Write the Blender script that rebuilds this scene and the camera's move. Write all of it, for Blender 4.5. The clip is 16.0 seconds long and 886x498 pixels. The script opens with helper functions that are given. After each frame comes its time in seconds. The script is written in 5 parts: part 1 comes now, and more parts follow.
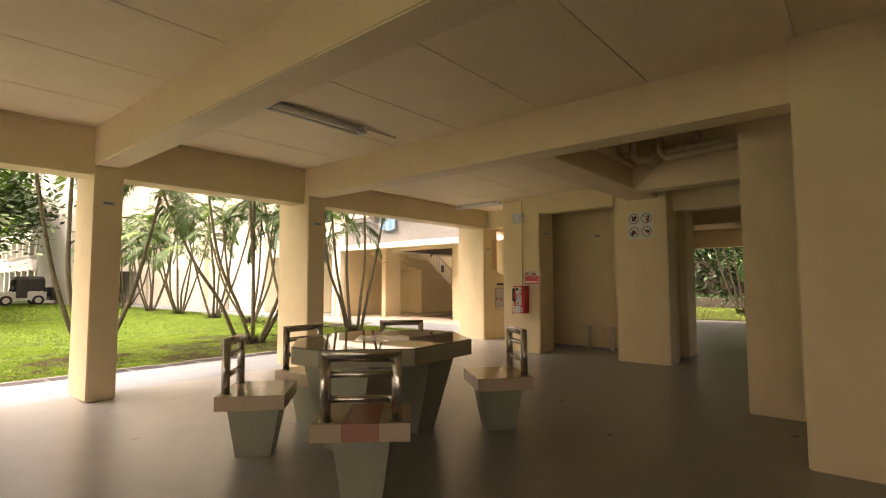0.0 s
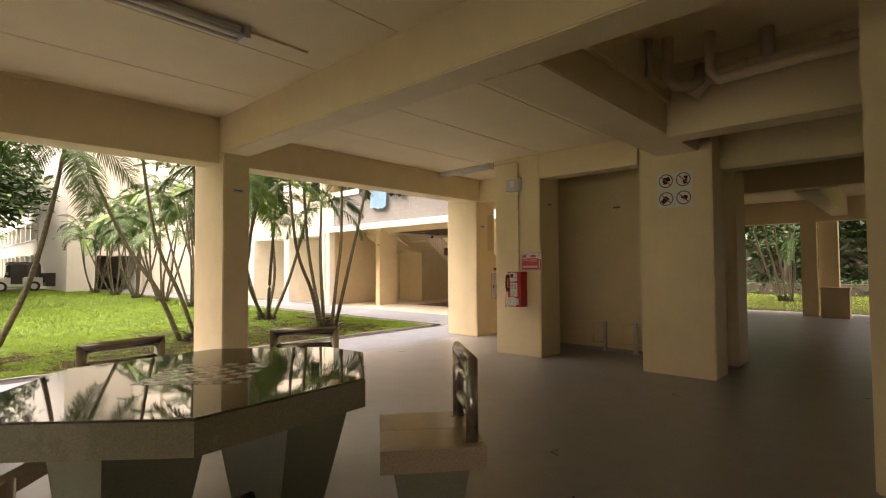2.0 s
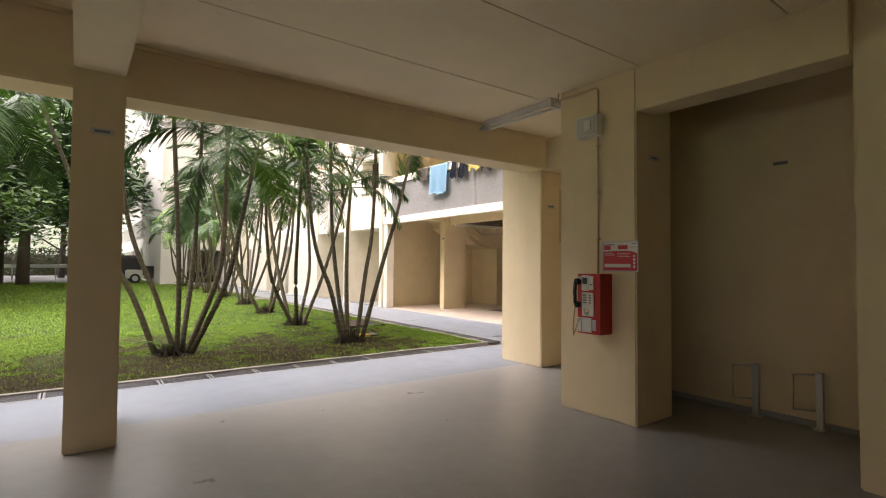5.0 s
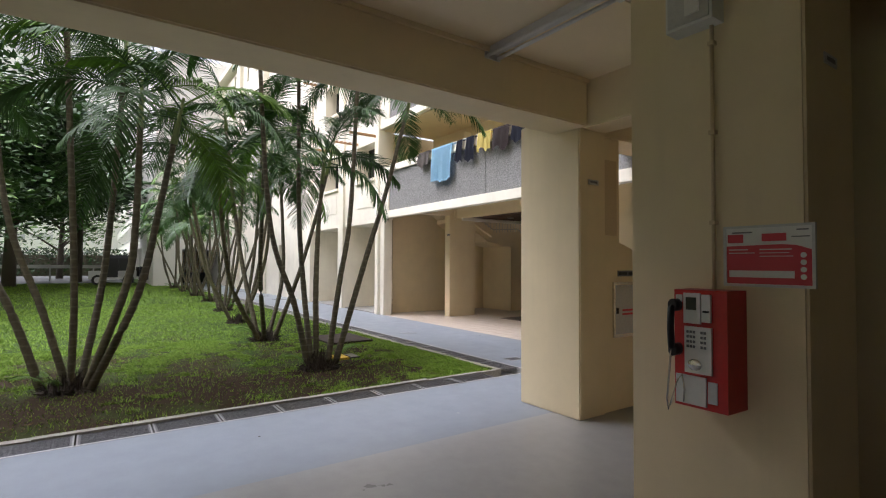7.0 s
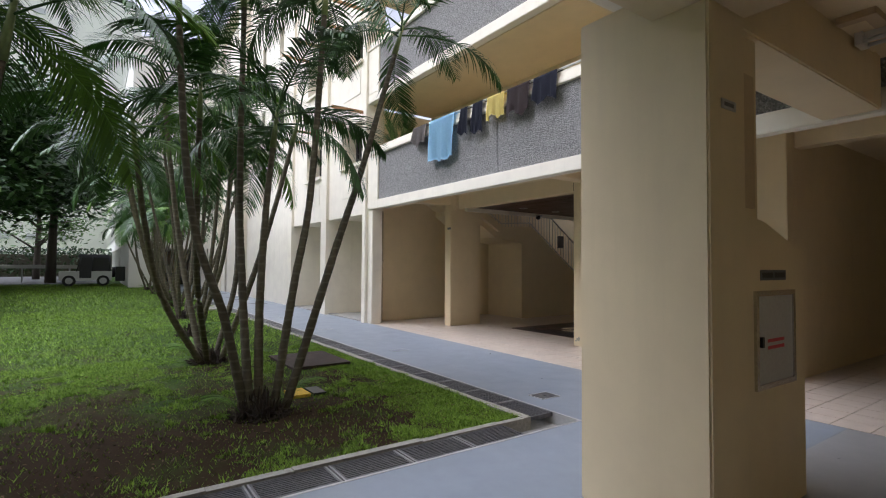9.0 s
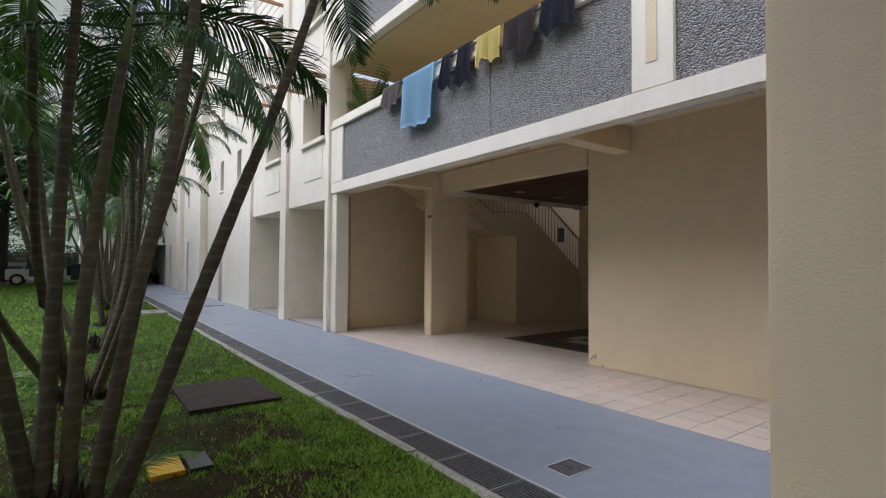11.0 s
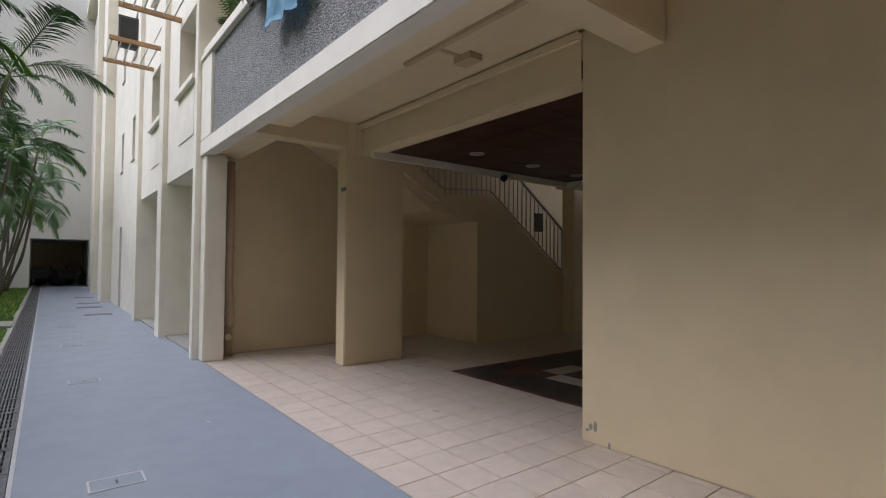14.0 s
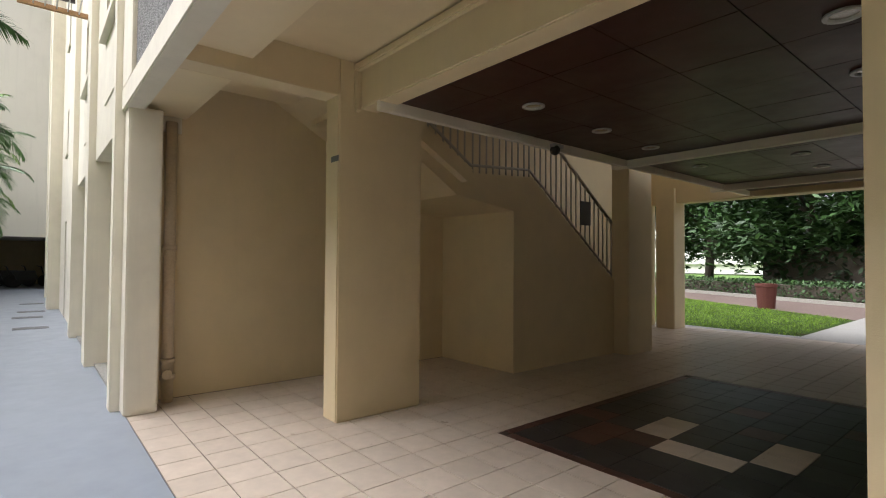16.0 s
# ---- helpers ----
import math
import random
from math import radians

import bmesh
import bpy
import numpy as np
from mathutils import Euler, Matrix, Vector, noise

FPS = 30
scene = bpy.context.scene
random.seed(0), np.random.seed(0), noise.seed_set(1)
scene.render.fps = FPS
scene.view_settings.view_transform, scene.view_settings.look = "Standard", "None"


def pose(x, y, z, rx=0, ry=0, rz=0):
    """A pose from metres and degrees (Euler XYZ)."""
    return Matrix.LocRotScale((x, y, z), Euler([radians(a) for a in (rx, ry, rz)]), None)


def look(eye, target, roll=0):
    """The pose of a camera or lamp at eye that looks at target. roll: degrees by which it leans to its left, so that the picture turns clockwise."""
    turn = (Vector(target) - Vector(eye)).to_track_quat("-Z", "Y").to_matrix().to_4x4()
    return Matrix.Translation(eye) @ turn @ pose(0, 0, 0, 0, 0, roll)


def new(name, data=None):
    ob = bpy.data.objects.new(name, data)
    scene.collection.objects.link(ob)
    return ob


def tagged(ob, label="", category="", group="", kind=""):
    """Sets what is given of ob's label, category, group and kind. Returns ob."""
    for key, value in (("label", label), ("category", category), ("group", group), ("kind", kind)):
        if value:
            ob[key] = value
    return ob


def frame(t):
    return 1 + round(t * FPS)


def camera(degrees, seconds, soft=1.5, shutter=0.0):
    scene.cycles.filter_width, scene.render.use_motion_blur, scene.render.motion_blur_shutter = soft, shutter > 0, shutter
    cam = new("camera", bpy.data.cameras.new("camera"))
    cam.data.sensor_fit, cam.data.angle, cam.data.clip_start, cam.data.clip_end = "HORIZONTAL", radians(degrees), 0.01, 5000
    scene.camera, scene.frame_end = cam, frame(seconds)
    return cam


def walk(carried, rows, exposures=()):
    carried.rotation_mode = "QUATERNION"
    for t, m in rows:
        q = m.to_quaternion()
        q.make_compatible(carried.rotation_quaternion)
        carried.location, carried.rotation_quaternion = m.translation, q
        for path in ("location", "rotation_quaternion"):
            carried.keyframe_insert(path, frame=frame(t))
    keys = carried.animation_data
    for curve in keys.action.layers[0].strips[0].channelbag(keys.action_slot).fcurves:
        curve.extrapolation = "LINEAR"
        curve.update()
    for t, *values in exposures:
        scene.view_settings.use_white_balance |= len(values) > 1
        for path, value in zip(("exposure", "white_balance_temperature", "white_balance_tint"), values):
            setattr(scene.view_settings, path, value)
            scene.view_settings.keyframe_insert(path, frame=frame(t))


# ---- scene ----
cam = camera(83.0, 16.0, soft=1.1)
PATH = [
    (0, (0.357, 0.119, 1.434), (-0.935, 1.64, 1.568), -0.2),
    (0.5, (0.14, 0.645, 1.48), (-1.154, 2.165, 1.602), -0.4),
    (1, (-0.047, 1.24, 1.471), (-1.356, 2.748, 1.584), -0.3),
    (1.5, (-0.323, 1.778, 1.452), (-1.649, 3.274, 1.536), -0.3),
    (2, (-0.53, 2.304, 1.451), (-1.883, 3.775, 1.521), -0.4),
    (2.5, (-0.686, 2.846, 1.404), (-2.09, 4.269, 1.473), -0.3),
    (3, (-0.909, 3.345, 1.412), (-2.365, 4.715, 1.479), -0.3),
    (3.5, (-1.091, 3.81, 1.402), (-2.601, 5.119, 1.475), -0.1),
    (4, (-1.394, 4.284, 1.406), (-2.952, 5.537, 1.476), -0.2),
    (4.2, (-1.535, 4.457, 1.406), (-3.107, 5.691, 1.477), -0.0),
    (6.5, (-3.42, 6.265, 1.497), (-5.063, 7.404, 1.551), 0.3),
    (7, (-3.869, 6.628, 1.478), (-5.512, 7.767, 1.538), 0.3),
    (7.5, (-4.403, 6.966, 1.459), (-6.048, 8.102, 1.515), 0.2),
    (8, (-4.889, 7.284, 1.447), (-6.533, 8.421, 1.51), 0.4),
    (8.5, (-5.334, 7.602, 1.44), (-6.975, 8.742, 1.505), 0.4),
    (10.8, (-7.26, 9.10, 1.42), (-8.875, 10.278, 1.475), 0.4),
    (11, (-7.42, 9.265, 1.395), (-9.03, 10.449, 1.452), 0.4),
    (11.5, (-7.88, 9.665, 1.396), (-9.474, 10.872, 1.45), 0.2),
    (12, (-8.237, 10.123, 1.382), (-9.817, 11.348, 1.438), 0.1),
    (12.5, (-8.568, 10.573, 1.38), (-10.143, 11.805, 1.436), 0.2),
    (13, (-8.814, 11.043, 1.376), (-10.388, 12.275, 1.43), 0.3),
    (13.5, (-9.141, 11.406, 1.35), (-10.706, 12.649, 1.407), 0.4),
    (14, (-9.486, 11.787, 1.351), (-11.052, 13.03, 1.406), 0.5),
    (14.5, (-9.919, 12.072, 1.387), (-11.484, 13.317, 1.425), 0.6),
    (15, (-10.429, 12.333, 1.417), (-11.99, 13.583, 1.451), 0.7),
    (15.5, (-10.916, 12.576, 1.44), (-12.473, 13.83, 1.47), 0.7),
    (16, (-11.448, 12.77, 1.413), (-12.987, 14.047, 1.46), 0.4),
]
EXPOSURES = [(0, 3.25, 8250, 26), (2, 3.05, 7800, 25), (3.5, 3.0, 7300, 24), (7, 1.97, 5950, 19), (8.5, 1.67, 5700, 18), (12.5, 1.15, 5550, 20), (15, 1.3, 5850, 17), (16, 1.75, 6100, 15)]
walk(cam, [(t, look(eye, target, roll)) for t, eye, target, roll in PATH], EXPOSURES)

# ---- world and sun ----
world = bpy.data.worlds.new("world")
scene.world = world
world.use_nodes = True
wn, wl = world.node_tree.nodes, world.node_tree.links
sky = wn.new("ShaderNodeTexSky")
sky.sky_type = 'NISHITA'
sky.sun_disc = False
sky.sun_elevation = radians(60)
sky.sun_rotation = radians(209)
sky.air_density, sky.dust_density = 1.0, 4.0
haze = wn.new("ShaderNodeHueSaturation")
haze.inputs["Saturation"].default_value = 0.1
wl.new(sky.outputs[0], haze.inputs["Color"])
wl.new(haze.outputs[0], wn["Background"].inputs["Color"])
wn["Background"].inputs["Strength"].default_value = 0.08
sun = new("sun", bpy.data.lights.new("sun", 'SUN'))
sun.data.energy, sun.data.angle, sun.data.color = 1.5, radians(80), (1.0, 0.97, 0.92)
sun.matrix_world = look((-12, -22, 44), (0, 0, 0))


# ---- materials ----
def material(name, colour, rough=0.6, metal=0.0, grain=0.0, grain_scale=40.0, stain=0.0, stain_scale=1.2, bump=0.0, bump_scale=120.0, spec=0.5, island=0.0, rand=0.0, tone=None, streak=0.0):
    m = bpy.data.materials.new(name)
    m.use_nodes = True
    n, l = m.node_tree.nodes, m.node_tree.links
    b = n["Principled BSDF"]
    b.inputs["Roughness"].default_value, b.inputs["Metallic"].default_value = rough, metal
    b.inputs["Specular IOR Level"].default_value = spec
    co = n.new("ShaderNodeTexCoord").outputs["Object"]
    geo = n.new("ShaderNodeNewGeometry")
    pos = geo.outputs["Position"]
    last = None

    def noise_tex(scale, detail, src=pos, rough_=0.6):
        t = n.new("ShaderNodeTexNoise")
        t.inputs["Scale"].default_value, t.inputs["Detail"].default_value, t.inputs["Roughness"].default_value = scale, detail, rough_
        l.new(src, t.inputs["Vector"])
        return t.outputs["Fac"]

    def mixed(fac, a, c, lo, hi, blend='MIX'):
        r = n.new("ShaderNodeMapRange")
        r.inputs["From Min"].default_value, r.inputs["From Max"].default_value = lo, hi
        r.inputs["To Min"].default_value, r.inputs["To Max"].default_value = 0.0, 1.0
        l.new(fac, r.inputs["Value"])
        x = n.new("ShaderNodeMix")
        x.data_type, x.blend_type = 'RGBA', blend
        l.new(r.outputs[0], x.inputs["Factor"])
        for k, v in (("A", a), ("B", c)):
            s = [i for i in x.inputs if i.name == k and i.type == 'RGBA'][0]
            if isinstance(v, tuple):
                s.default_value = (*v[:3], 1)
            else:
                l.new(v, s)
        return [o for o in x.outputs if o.type == 'RGBA'][0]

    cur = tuple(colour)
    dark = tuple(c * (1 - grain) for c in colour)
    if grain:
        cur = mixed(noise_tex(grain_scale, 6), dark, tuple(min(1, c * (1 + grain * 0.6)) for c in colour), 0.3, 0.7)
    if stain:
        t = tone or tuple(c * 0.55 for c in colour)
        cur = mixed(noise_tex(stain_scale, 8), cur, mixed(noise_tex(stain_scale * 7, 4), cur, t, 0.2, 1.6 - stain), 0.52, 0.95)
    if streak:
        mp = n.new("ShaderNodeMapping")
        mp.inputs["Scale"].default_value = (6, 6, 0.35)
        l.new(pos, mp.inputs["Vector"])
        cur = mixed(noise_tex(1.0, 5, mp.outputs[0]), cur, tuple(c * (1 - streak) for c in colour), 0.55, 1.0)
    if island or rand:
        src = geo.outputs["Random Per Island"] if island else n.new("ShaderNodeObjectInfo").outputs["Random"]
        k = island or rand
        h = n.new("ShaderNodeHueSaturation")
        r = n.new("ShaderNodeMapRange")
        r.inputs["To Min"].default_value, r.inputs["To Max"].default_value = 1 - k, 1 + k
        l.new(src, r.inputs["Value"])
        l.new(r.outputs[0], h.inputs["Value"])
        if isinstance(cur, tuple):
            h.inputs["Color"].default_value = (*cur, 1)
        else:
            l.new(cur, h.inputs["Color"])
        cur = h.outputs[0]
    if isinstance(cur, tuple):
        b.inputs["Base Color"].default_value = (*cur, 1)
    else:
        l.new(cur, b.inputs["Base Color"])
    if rough < 0.55 and metal < 0.5:
        r = n.new("ShaderNodeMapRange")
        r.inputs["To Min"].default_value, r.inputs["To Max"].default_value = rough * 0.7, min(1, rough * 1.4)
        l.new(noise_tex(3.0, 6), r.inputs["Value"])
        l.new(r.outputs[0], b.inputs["Roughness"])
    if bump:
        bp = n.new("ShaderNodeBump")
        bp.inputs["Strength"].default_value, bp.inputs["Distance"].default_value = bump, 0.004
        l.new(noise_tex(bump_scale, 4), bp.inputs["Height"])
        l.new(bp.outputs[0], b.inputs["Normal"])
    return m


CREAM = material("cream_paint", (0.77, 0.635, 0.405), 0.6, grain=0.05, grain_scale=2.5, stain=0.35, stain_scale=0.7, bump=0.25, bump_scale=160, tone=(0.60, 0.48, 0.31), streak=0.10)
CEILING = material("ceiling_paint", (0.86, 0.73, 0.49), 0.75, grain=0.05, grain_scale=1.5, stain=0.3, stain_scale=0.6, bump=0.2, bump_scale=90)
FACADE = material("facade_paint", (0.86, 0.80, 0.67), 0.7, grain=0.05, grain_scale=3, stain=0.5, stain_scale=0.8, bump=0.2, bump_scale=120, tone=(0.45, 0.39, 0.3), streak=0.16)
WHITE_WALL = material("white_facade_paint", (0.78, 0.76, 0.70), 0.75, grain=0.05, stain=0.4, stain_scale=0.5, streak=0.15)
FLOOR_GREY = material("grey_floor_paint", (0.31, 0.31, 0.30), 0.3, grain=0.10, grain_scale=6, stain=0.5, stain_scale=0.9, bump=0.06, bump_scale=200, tone=(0.19, 0.175, 0.16))
FLOOR_BLUE = material("blue_grey_floor_paint", (0.265, 0.30, 0.345), 0.42, grain=0.06, grain_scale=5, stain=0.4, stain_scale=0.7, bump=0.08, bump_scale=220, tone=(0.2, 0.23, 0.3))
CONCRETE = material("concrete", (0.33, 0.32, 0.29), 0.85, grain=0.2, grain_scale=30, stain=0.6, stain_scale=2, bump=0.5, bump_scale=90)
GRATING = material("drain_grating", (0.17, 0.17, 0.175), 0.5, 0.6, grain=0.3, grain_scale=25)
SOIL = material("lawn_soil", (0.05, 0.088, 0.018), 0.95, grain=0.6, grain_scale=22, stain=0.5, stain_scale=0.55, bump=1.0, bump_scale=40, tone=(0.09, 0.085, 0.035), spec=0.08)
KERB = material("pale_kerb_concrete", (0.36, 0.345, 0.30), 0.85, grain=0.25, grain_scale=30, stain=0.7, stain_scale=5, bump=0.6, bump_scale=80, tone=(0.22, 0.22, 0.17))
GRASS = material("grass_blade", (0.18, 0.30, 0.028), 0.6, island=0.5, spec=0.2, stain=0.7, stain_scale=0.9, tone=(0.13, 0.14, 0.035))
FAR_GRASS = material("far_grass", (0.11, 0.21, 0.035), 0.9, grain=0.4, grain_scale=20, stain=0.5, stain_scale=0.3)
STEM = material("palm_stem", (0.105, 0.09, 0.055), 0.8, grain=0.35, grain_scale=18, stain=0.6, stain_scale=5, bump=0.6, bump_scale=60, tone=(0.045, 0.036, 0.028), rand=0.25)
STEM_GREEN = material("palm_crownshaft", (0.17, 0.22, 0.07), 0.5, grain=0.2, rand=0.2)
FROND = material("palm_frond", (0.042, 0.10, 0.022), 0.42, island=0.35, spec=0.3)
FROND_LIGHT = material("young_palm_frond", (0.11, 0.22, 0.025), 0.45, spec=0.3, island=0.3)
LEAF = material("tree_leaf", (0.035, 0.085, 0.018), 0.5, island=0.45)
LEAF_LIGHT = material("light_tree_leaf", (0.10, 0.19, 0.04), 0.5, island=0.4)
# leaf green darkened to carry the shade inside tall shrubs
LEAF_SHADED = material("shaded_shrub_leaf", (0.02, 0.05, 0.012), 0.5, island=0.5)
BARK = material("bark", (0.11, 0.09, 0.07), 0.9, grain=0.4, bump=1.0, bump_scale=30)
TILE = material("beige_floor_tile", (0.60, 0.51, 0.42), 0.3, grain=0.09, grain_scale=9, stain=0.35, stain_scale=4, rand=0.05, tone=(0.45, 0.34, 0.25))
GROUT = material("grout", (0.075, 0.055, 0.04), 0.9, grain=0.2)
DARK_TILE = material("charcoal_floor_tile", (0.022, 0.023, 0.027), 0.35, grain=0.3, grain_scale=20, rand=0.3)
BROWN_TILE = material("red_brown_floor_tile", (0.09, 0.032, 0.024), 0.35, grain=0.3, grain_scale=20, rand=0.2)
WOOD_CEIL = material("dark_red_ceiling_panel", (0.055, 0.014, 0.010), 0.42, grain=0.3, grain_scale=8, rand=0.2)
STEEL = material("brushed_steel", (0.63, 0.61, 0.58), 0.26, 1.0, grain=0.15, grain_scale=60)
TERRAZZO = material("beige_terrazzo", (0.57, 0.46, 0.335), 0.12, grain=0.25, grain_scale=140, stain=0.4, stain_scale=6, tone=(0.3, 0.22, 0.16))
TABLETOP = material("polished_table_tile", (0.14, 0.135, 0.095), 0.03, grain=0.25, grain_scale=160)
TABLE_SIDE = material("table_edge_tile", (0.38, 0.37, 0.27), 0.25, grain=0.2, grain_scale=120)
TERRA_PINK = material("pink_tile", (0.46, 0.22, 0.17), 0.18, grain=0.2, grain_scale=120)
GREEN_STONE = material("green_terrazzo", (0.36, 0.38, 0.29), 0.4, grain=0.25, grain_scale=150, stain=0.4, stain_scale=5)
WHITE_INLAY = material("white_inlay", (0.62, 0.6, 0.54), 0.12)
BLACK_INLAY = material("black_inlay", (0.03, 0.03, 0.03), 0.1)
RED = material("red_plastic", (0.50, 0.018, 0.018), 0.3, grain=0.08)
WHITE = material("white_plastic", (0.72, 0.71, 0.68), 0.45, grain=0.04)
PALE = material("pale_metal", (0.55, 0.55, 0.54), 0.4, 0.3, grain=0.08)
BLACK = material("black_plastic", (0.015, 0.015, 0.016), 0.35)
SCREEN = material("dark_display", (0.05, 0.06, 0.05), 0.15)
PRINT_GREY = material("grey_print", (0.16, 0.16, 0.17), 0.5)
PRINT_RED = material("red_print", (0.55, 0.04, 0.06), 0.4)
CREAM_METAL = material("cream_painted_metal", (0.60, 0.46, 0.28), 0.5, grain=0.06, stain=0.3, stain_scale=3, tone=(0.35, 0.25, 0.15))
PIPE = material("painted_pipe", (0.62, 0.51, 0.36), 0.55, grain=0.1, stain=0.5, stain_scale=3)
RAIL = material("rail_paint", (0.50, 0.45, 0.37), 0.5)
DARK_GLASS = material("dark_window_glass", (0.02, 0.022, 0.024), 0.08)
# also on the panels that stand in for shaded doorways
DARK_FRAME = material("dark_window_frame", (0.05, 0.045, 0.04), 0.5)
RACK_WOOD = material("rack_wood", (0.42, 0.24, 0.11), 0.6, grain=0.2)
VEHICLE_WHITE = material("vehicle_white", (0.6, 0.6, 0.58), 0.4)
VEHICLE_BLACK = material("vehicle_black", (0.025, 0.025, 0.027), 0.4)
RUBBER = material("rubber", (0.02, 0.02, 0.02), 0.8)
ASPHALT = material("asphalt", (0.07, 0.07, 0.07), 0.9, grain=0.3, grain_scale=30)
POT = material("terracotta_pot", (0.15, 0.045, 0.035), 0.7, grain=0.15)
BLUE_CLOTH = material("pale_blue_towel", (0.30, 0.52, 0.68), 0.95, grain=0.08, bump=0.4)
DARK_CLOTH = material("dark_navy_cloth", (0.014, 0.016, 0.03), 0.95, grain=0.2)
BROWN_CLOTH = material("dark_brown_cloth", (0.05, 0.035, 0.033), 0.95, grain=0.2)
YELLOW_CLOTH = material("yellow_cloth", (0.70, 0.58, 0.18), 0.95, grain=0.08)
GREY_CLOTH = material("grey_cloth", (0.16, 0.14, 0.125), 0.95, grain=0.25)
YELLOW_PAINT = material("yellow_paint", (0.65, 0.42, 0.03), 0.7, grain=0.2)
LAMP_GLASS = material("fluorescent_tube", (0.75, 0.75, 0.72), 0.3)


def pebble_material():
    m = material("pebble_dash", (0.24, 0.235, 0.225), 0.9)
    n, l = m.node_tree.nodes, m.node_tree.links
    b = n["Principled BSDF"]
    v = n.new("ShaderNodeTexVoronoi")
    v.inputs["Scale"].default_value = 54
    l.new(n.new("ShaderNodeNewGeometry").outputs["Position"], v.inputs["Vector"])
    r = n.new("ShaderNodeValToRGB")
    r.color_ramp.elements[0].color, r.color_ramp.elements[1].color = (0.15, 0.145, 0.14, 1), (0.42, 0.41, 0.39, 1)
    l.new(v.outputs["Color"], r.inputs["Fac"])
    l.new(r.outputs[0], b.inputs["Base Color"])
    bp = n.new("ShaderNodeBump")
    bp.invert = True
    bp.inputs["Strength"].default_value, bp.inputs["Distance"].default_value = 1.0, 0.025
    l.new(v.outputs["Distance"], bp.inputs["Height"])
    l.new(bp.outputs[0], b.inputs["Normal"])
    return m


PEBBLE = pebble_material()


def blend_over(m, colour, factor):
    """Lays another colour over a material's base colour by a factor that factor(nodes, links, position) makes."""
    n, l = m.node_tree.nodes, m.node_tree.links
    base = n["Principled BSDF"].inputs["Base Color"]
    old = base.links[0].from_socket
    x = n.new("ShaderNodeMixRGB")
    l.new(factor(n, l, n.new("ShaderNodeNewGeometry").outputs["Position"]), x.inputs["Fac"])
    l.new(old, x.inputs["Color1"])
    x.inputs["Color2"].default_value = (*colour, 1)
    l.new(x.outputs[0], base)


def ring_factor(n, l, pos):
    w = n.new("ShaderNodeTexWave")
    w.bands_direction = 'Z'
    w.inputs["Scale"].default_value, w.inputs["Distortion"].default_value, w.inputs["Detail"].default_value = 3.4, 2.5, 3.0
    l.new(pos, w.inputs["Vector"])
    r = n.new("ShaderNodeMapRange")
    r.inputs["From Min"].default_value, r.inputs["From Max"].default_value, r.inputs["To Max"].default_value = 0.8, 1.0, 0.38
    l.new(w.outputs["Fac"], r.inputs["Value"])
    return r.outputs[0]


def worn_factor(n, l, pos):
    """More bare towards the drain, broken up by noise."""
    sep = n.new("ShaderNodeSeparateXYZ")
    l.new(pos, sep.inputs[0])
    r = n.new("ShaderNodeMapRange")
    r.inputs["From Min"].default_value, r.inputs["From Max"].default_value = -16.5, -10.0
    r.inputs["To Min"].default_value, r.inputs["To Max"].default_value = -0.55, 0.85
    l.new(sep.outputs["X"], r.inputs["Value"])
    t = n.new("ShaderNodeTexNoise")
    t.inputs["Scale"].default_value, t.inputs["Detail"].default_value, t.inputs["Roughness"].default_value = 1.1, 10.0, 0.65
    l.new(pos, t.inputs["Vector"])
    a = n.new("ShaderNodeMath")
    a.operation, a.inputs[1].default_value = 'MULTIPLY_ADD', 4.0
    l.new(t.outputs["Fac"], a.inputs[0])
    b = n.new("ShaderNodeMath")
    b.operation, b.inputs[1].default_value = 'ADD', -1.75
    l.new(r.outputs[0], b.inputs[0])
    l.new(b.outputs[0], a.inputs[2])
    a.use_clamp = True
    return a.outputs[0]


blend_over(STEM, (0.20, 0.18, 0.125), ring_factor)
blend_over(SOIL, (0.036, 0.024, 0.013), worn_factor)


# ---- mesh helpers ----
def bx(bm, x0, x1, y0, y1, z0, z1, m=None):
    v = [bm.verts.new((x, y, z)) for z in (z0, z1) for x, y in ((x0, y0), (x1, y0), (x1, y1), (x0, y1))]
    if m is not None:
        for q in v:
            q.co = m @ q.co
    for f in ((3, 2, 1, 0), (4, 5, 6, 7), (0, 1, 5, 4), (1, 2, 6, 5), (2, 3, 7, 6), (3, 0, 4, 7)):
        bm.faces.new([v[i] for i in f])
    return v


def prism(bm, pts, z0, z1, top=None):
    """A solid from a plan outline (counter-clockwise); top: another outline for the upper end."""
    lo = [bm.verts.new((x, y, z0)) for x, y in pts]
    hi = [bm.verts.new((x, y, z1)) for x, y in (top or pts)]
    n = len(pts)
    bm.faces.new(lo[::-1])
    bm.faces.new(hi)
    for i in range(n):
        bm.faces.new((lo[i], lo[(i + 1) % n], hi[(i + 1) % n], hi[i]))


